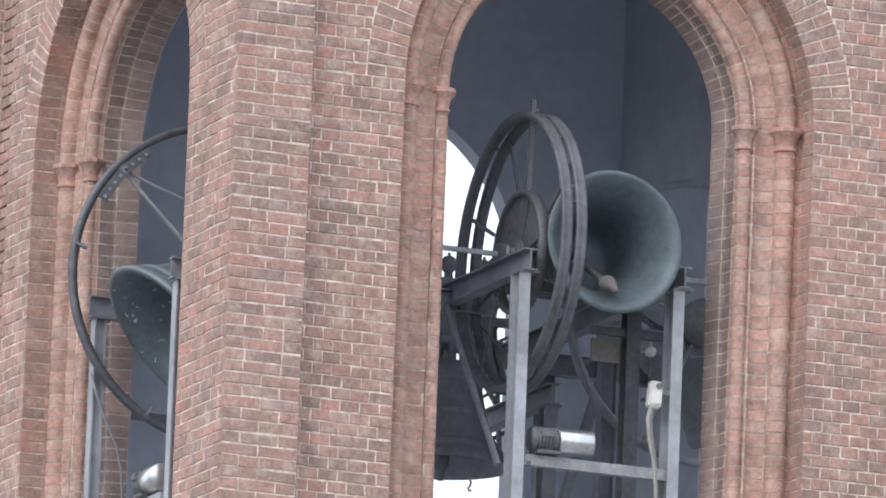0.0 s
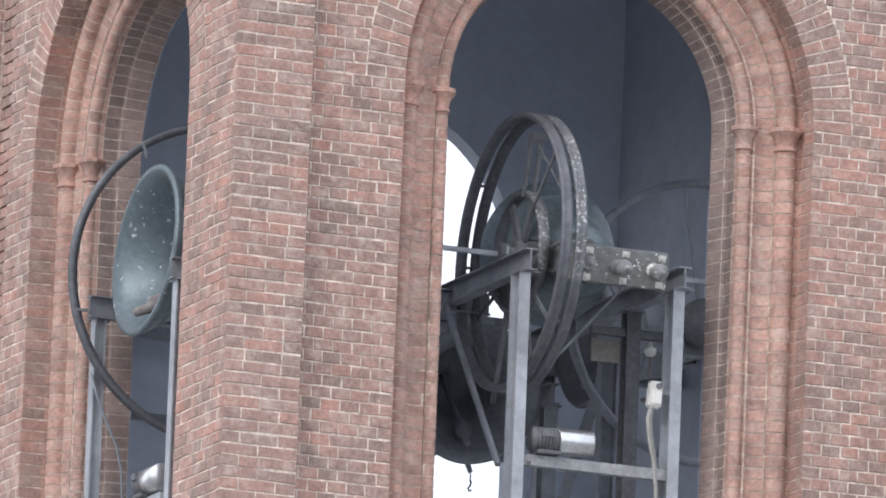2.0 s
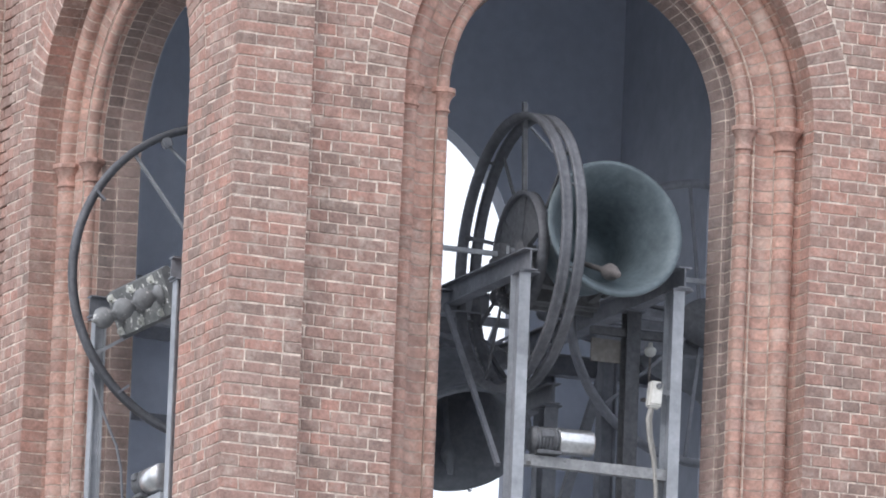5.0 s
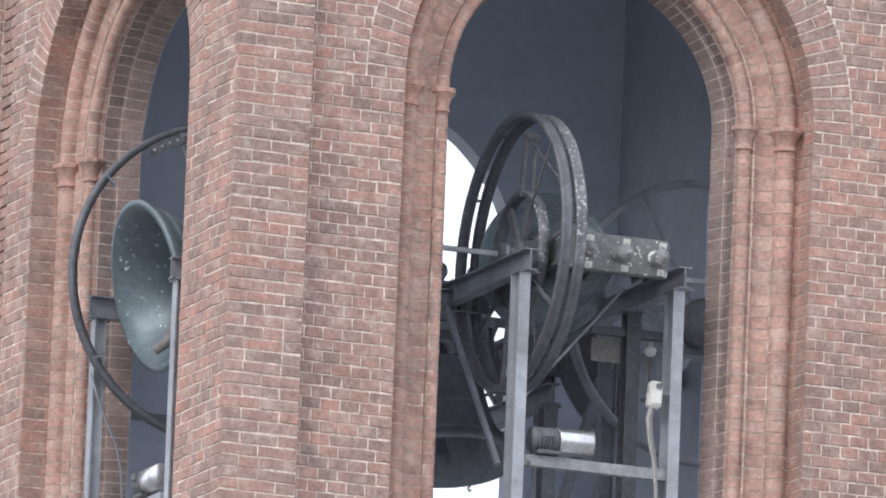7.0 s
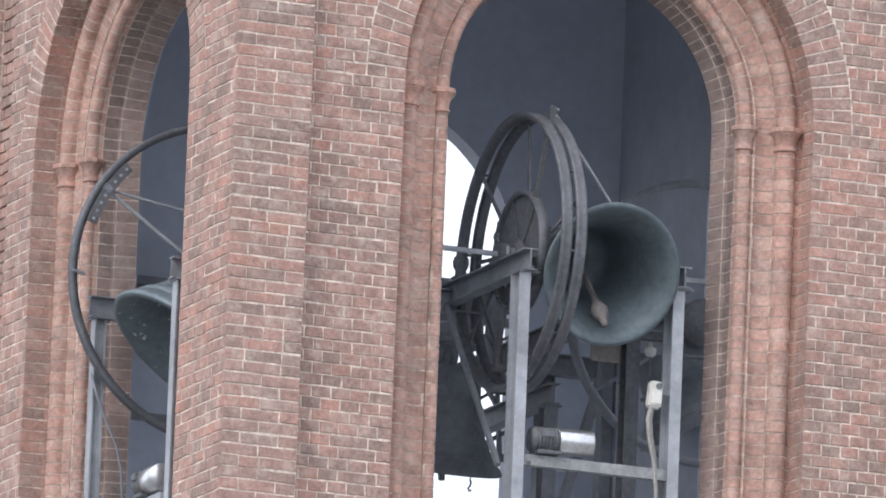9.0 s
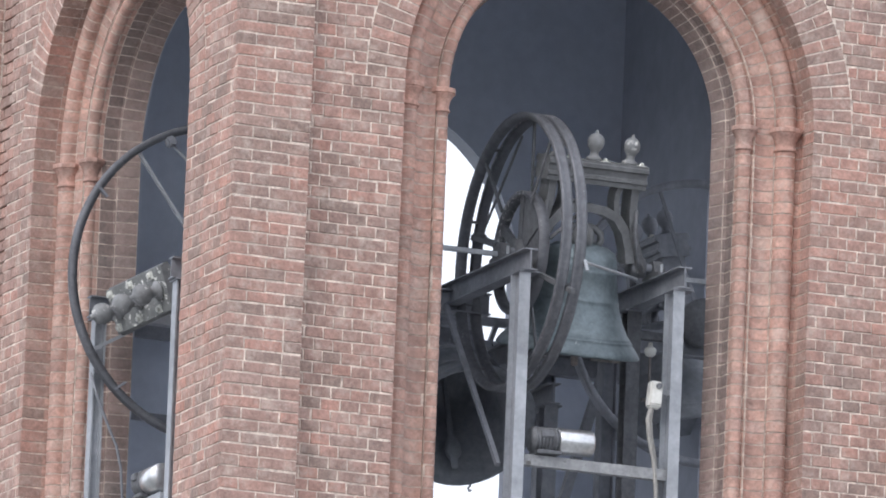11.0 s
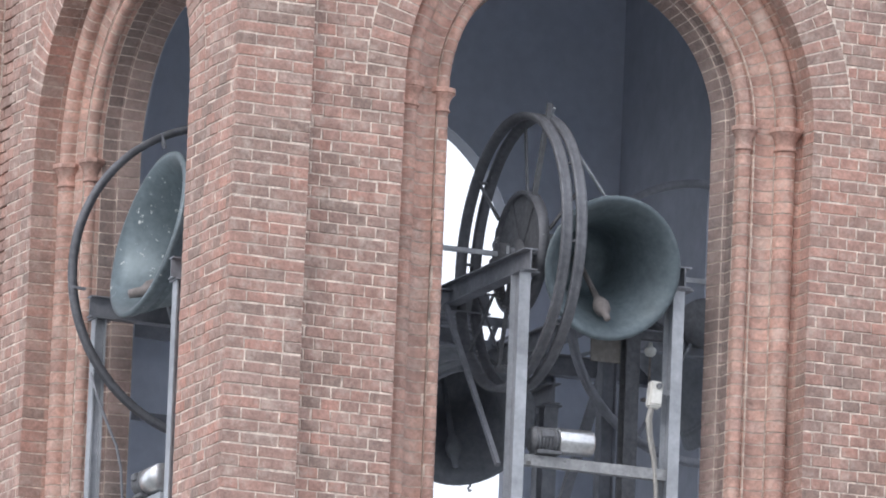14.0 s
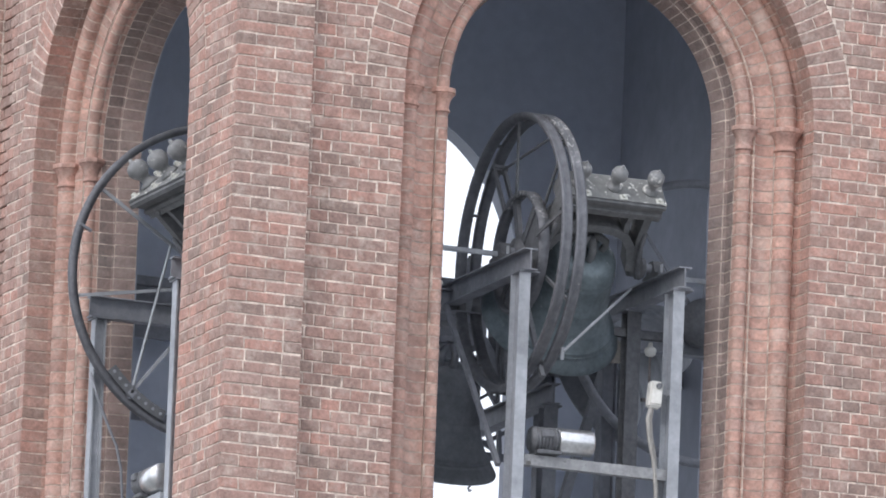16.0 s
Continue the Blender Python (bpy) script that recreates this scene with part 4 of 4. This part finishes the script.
def strip_piece(name, prof, mat, length=None, angle=None, flip=1):
    """A moulded brick: a profile carried up one course, or round one wedge of the arch."""
    bm = bmesh.new()
    g = 0.0042
    runs, run = [], [prof[0]]
    for p, q, nxt in zip(prof, prof[1:], prof[2:] + [None]):
        run.append(q)
        if nxt and (Vector(q) - Vector(p)).angle(Vector(nxt) - Vector(q)) > 0.6:
            runs.append(run)
            run = [q]
    runs.append(run)
    for run in runs:
        ends = []
        for side in (0, 1):
            ring = []
            for dx, dy in run:
                r = HALF - dx
                if angle is None:
                    ring.append(bm.verts.new((-flip * r, SINK + dy, g if side == 0 else length - g)))
                else:
                    a = angle * side + (g / r if side == 0 else -g / r)
                    ring.append(bm.verts.new((-r * math.cos(a), SINK + dy, r * math.sin(a))))
            ends.append(ring)
        a, b = ends
        for i in range(len(a) - 1):
            f = bm.faces.new((a[i], a[i + 1], b[i + 1], b[i]))
            f.smooth = True
    bmesh.ops.recalc_face_normals(bm, faces=bm.faces)
    me = bpy.data.meshes.new(name)
    bm.to_mesh(me)
    bm.free()
    me.materials.append(mat)
    return me


def ring_mesh(name, r0, r1, angle, depth, mat):
    """A cut brick of the arch ring, between two radii."""
    g = 0.005
    pts = []
    for r in (r0 + (0 if r0 <= HALF + 0.001 else g), r1 - g):
        pts += [(r, g / r), (r, angle - g / r)]
    order = [pts[0], pts[1], pts[3], pts[2]]
    c = 0.003
    verts = []
    for y, inset in ((0.0, c), (0.004, 0.0), (depth, 0.0)):
        cr = sum(r for r, a in order) / 4
        for r, a in order:
            rr = r + (inset if r < cr else -inset)
            aa = a + (inset / r if a < angle / 2 else -inset / r)
            verts.append((-rr * math.cos(aa), y, rr * math.sin(aa)))
    faces = [(0, 1, 2, 3)]
    for k in (0, 4):
        faces += [(k + i, k + 4 + i, k + 4 + (i + 1) % 4, k + (i + 1) % 4) for i in range(4)]
    me = bpy.data.meshes.new(name)
    me.from_pydata(verts, [], faces)
    me.materials.append(mat)
    return me


N_RING = 64
LEAN = SPRING / 1.54  # the ring starts a little below its centre, on the course at z = 0
STEP = (math.pi + 2 * LEAN) / N_RING


def arch_ring(side, wall):
    kinds = {"whole": [(HALF, RING)], "halves": [(HALF, HALF + 0.135), (HALF + 0.135, RING)]}
    meshes = {k: [ring_mesh("arch_brick", a, b, STEP, 0.15, M_brick) for a, b in v] for k, v in kinds.items()}
    for i in range(N_RING):
        for me in meshes["whole" if i % 2 else "halves"]:
            ob = new("arch_brick", me)
            ob.parent = wall
            ob.matrix_basis = TURN[side] @ Matrix.Translation((MID, SINK + random.uniform(-0.002, 0.002), SPRING)) @ Matrix.Rotation(i * STEP - LEAN, 4, "Y")


def jamb_edges(side, wall):
    """Deep end bricks at the outer edge of the jambs, seen from the side where they turn into the opening."""
    me = {}
    rest = Joined()
    for sx in (-1, 1):
        if sx not in me:
            l = 0.02
            verts = []
            for z in (JOINT / 2, COURSE - JOINT / 2):
                verts += [(sx * HALF, 0.002, z), (sx * HALF, 0.198, z), (sx * (HALF + 0.02), 0.198, z), (sx * (HALF + 0.02), 0.002, z)]
            m = bpy.data.meshes.new("edge_brick")
            m.from_pydata(verts, [], [(0, 1, 5, 4), (1, 2, 6, 5), (2, 3, 7, 6), (3, 0, 4, 7), (0, 3, 2, 1), (4, 5, 6, 7)])
            me[sx] = m
        for k in range(-42, 0):
            rest.add(me[sx], TURN[side] @ Matrix.Translation((MID, SINK, k * COURSE)))
    rest.make("edge_brick_rest", M_brick_joined, wall, "edge bricks turning into the opening")


def mouldings(side, wall):
    t = TURN[side] @ Matrix.Translation((MID, 0, 0))
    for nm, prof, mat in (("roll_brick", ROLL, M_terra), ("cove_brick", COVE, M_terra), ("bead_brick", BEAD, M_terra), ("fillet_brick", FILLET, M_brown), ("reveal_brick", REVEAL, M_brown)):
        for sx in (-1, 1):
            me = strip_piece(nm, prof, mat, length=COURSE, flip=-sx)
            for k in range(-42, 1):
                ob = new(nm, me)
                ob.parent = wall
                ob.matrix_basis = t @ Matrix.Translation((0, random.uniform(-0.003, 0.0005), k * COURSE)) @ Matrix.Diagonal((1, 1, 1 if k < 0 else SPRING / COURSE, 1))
        n = {"roll_brick": 56, "cove_brick": 52, "bead_brick": 40}.get(nm, 44)
        me = strip_piece(nm, prof, mat, angle=math.pi / n)
        for i in range(n):
            ob = new(nm, me)
            ob.parent = wall
            ob.matrix_basis = t @ Matrix.Translation((0, random.uniform(-0.0025, 0.0), SPRING)) @ Matrix.Rotation(i * math.pi / n, 4, "Y")


def capitals(side, wall):
    for sx in (-1, 1):
        for dx, dy, r in ((0.10, 0.212, 0.063), (0.36, 0.275, 0.043)):
            bm = bmesh.new()
            w = r + 0.035
            lathe(bm, [(r + 0.002, -0.15), (r + 0.012, -0.147), (r + 0.013, -0.136), (r + 0.003, -0.13), (r + 0.004, -0.105), (r + 0.011, -0.075), (r + 0.026, -0.045), (r + 0.034, -0.036), (r + 0.034, -0.028), (0.0, -0.028)], 24)
            lathe(bm, [(0.0, -0.032), (w + 0.006, -0.032), (w + 0.014, -0.024), (w + 0.014, -0.002), (w + 0.008, 0.004), (0.0, 0.005)], 8)
            for f in bm.faces:
                f.smooth = len(f.verts) == 4 and f.calc_center_median().z < -0.033
            p = TURN[side] @ Vector((MID + sx * (HALF - dx), SINK + dy, SPRING))
            part("capital", bm, M_terra, wall, "small moulded terracotta capital", Matrix.Translation(p))


for side, wall in (("south", wall_south), ("west", wall_west)):
    capitals(side, wall)
    panel_bricks(side, wall)
    arch_ring(side, wall)
    jamb_edges(side, wall)
    mouldings(side, wall)
pilaster_bricks()


motions()
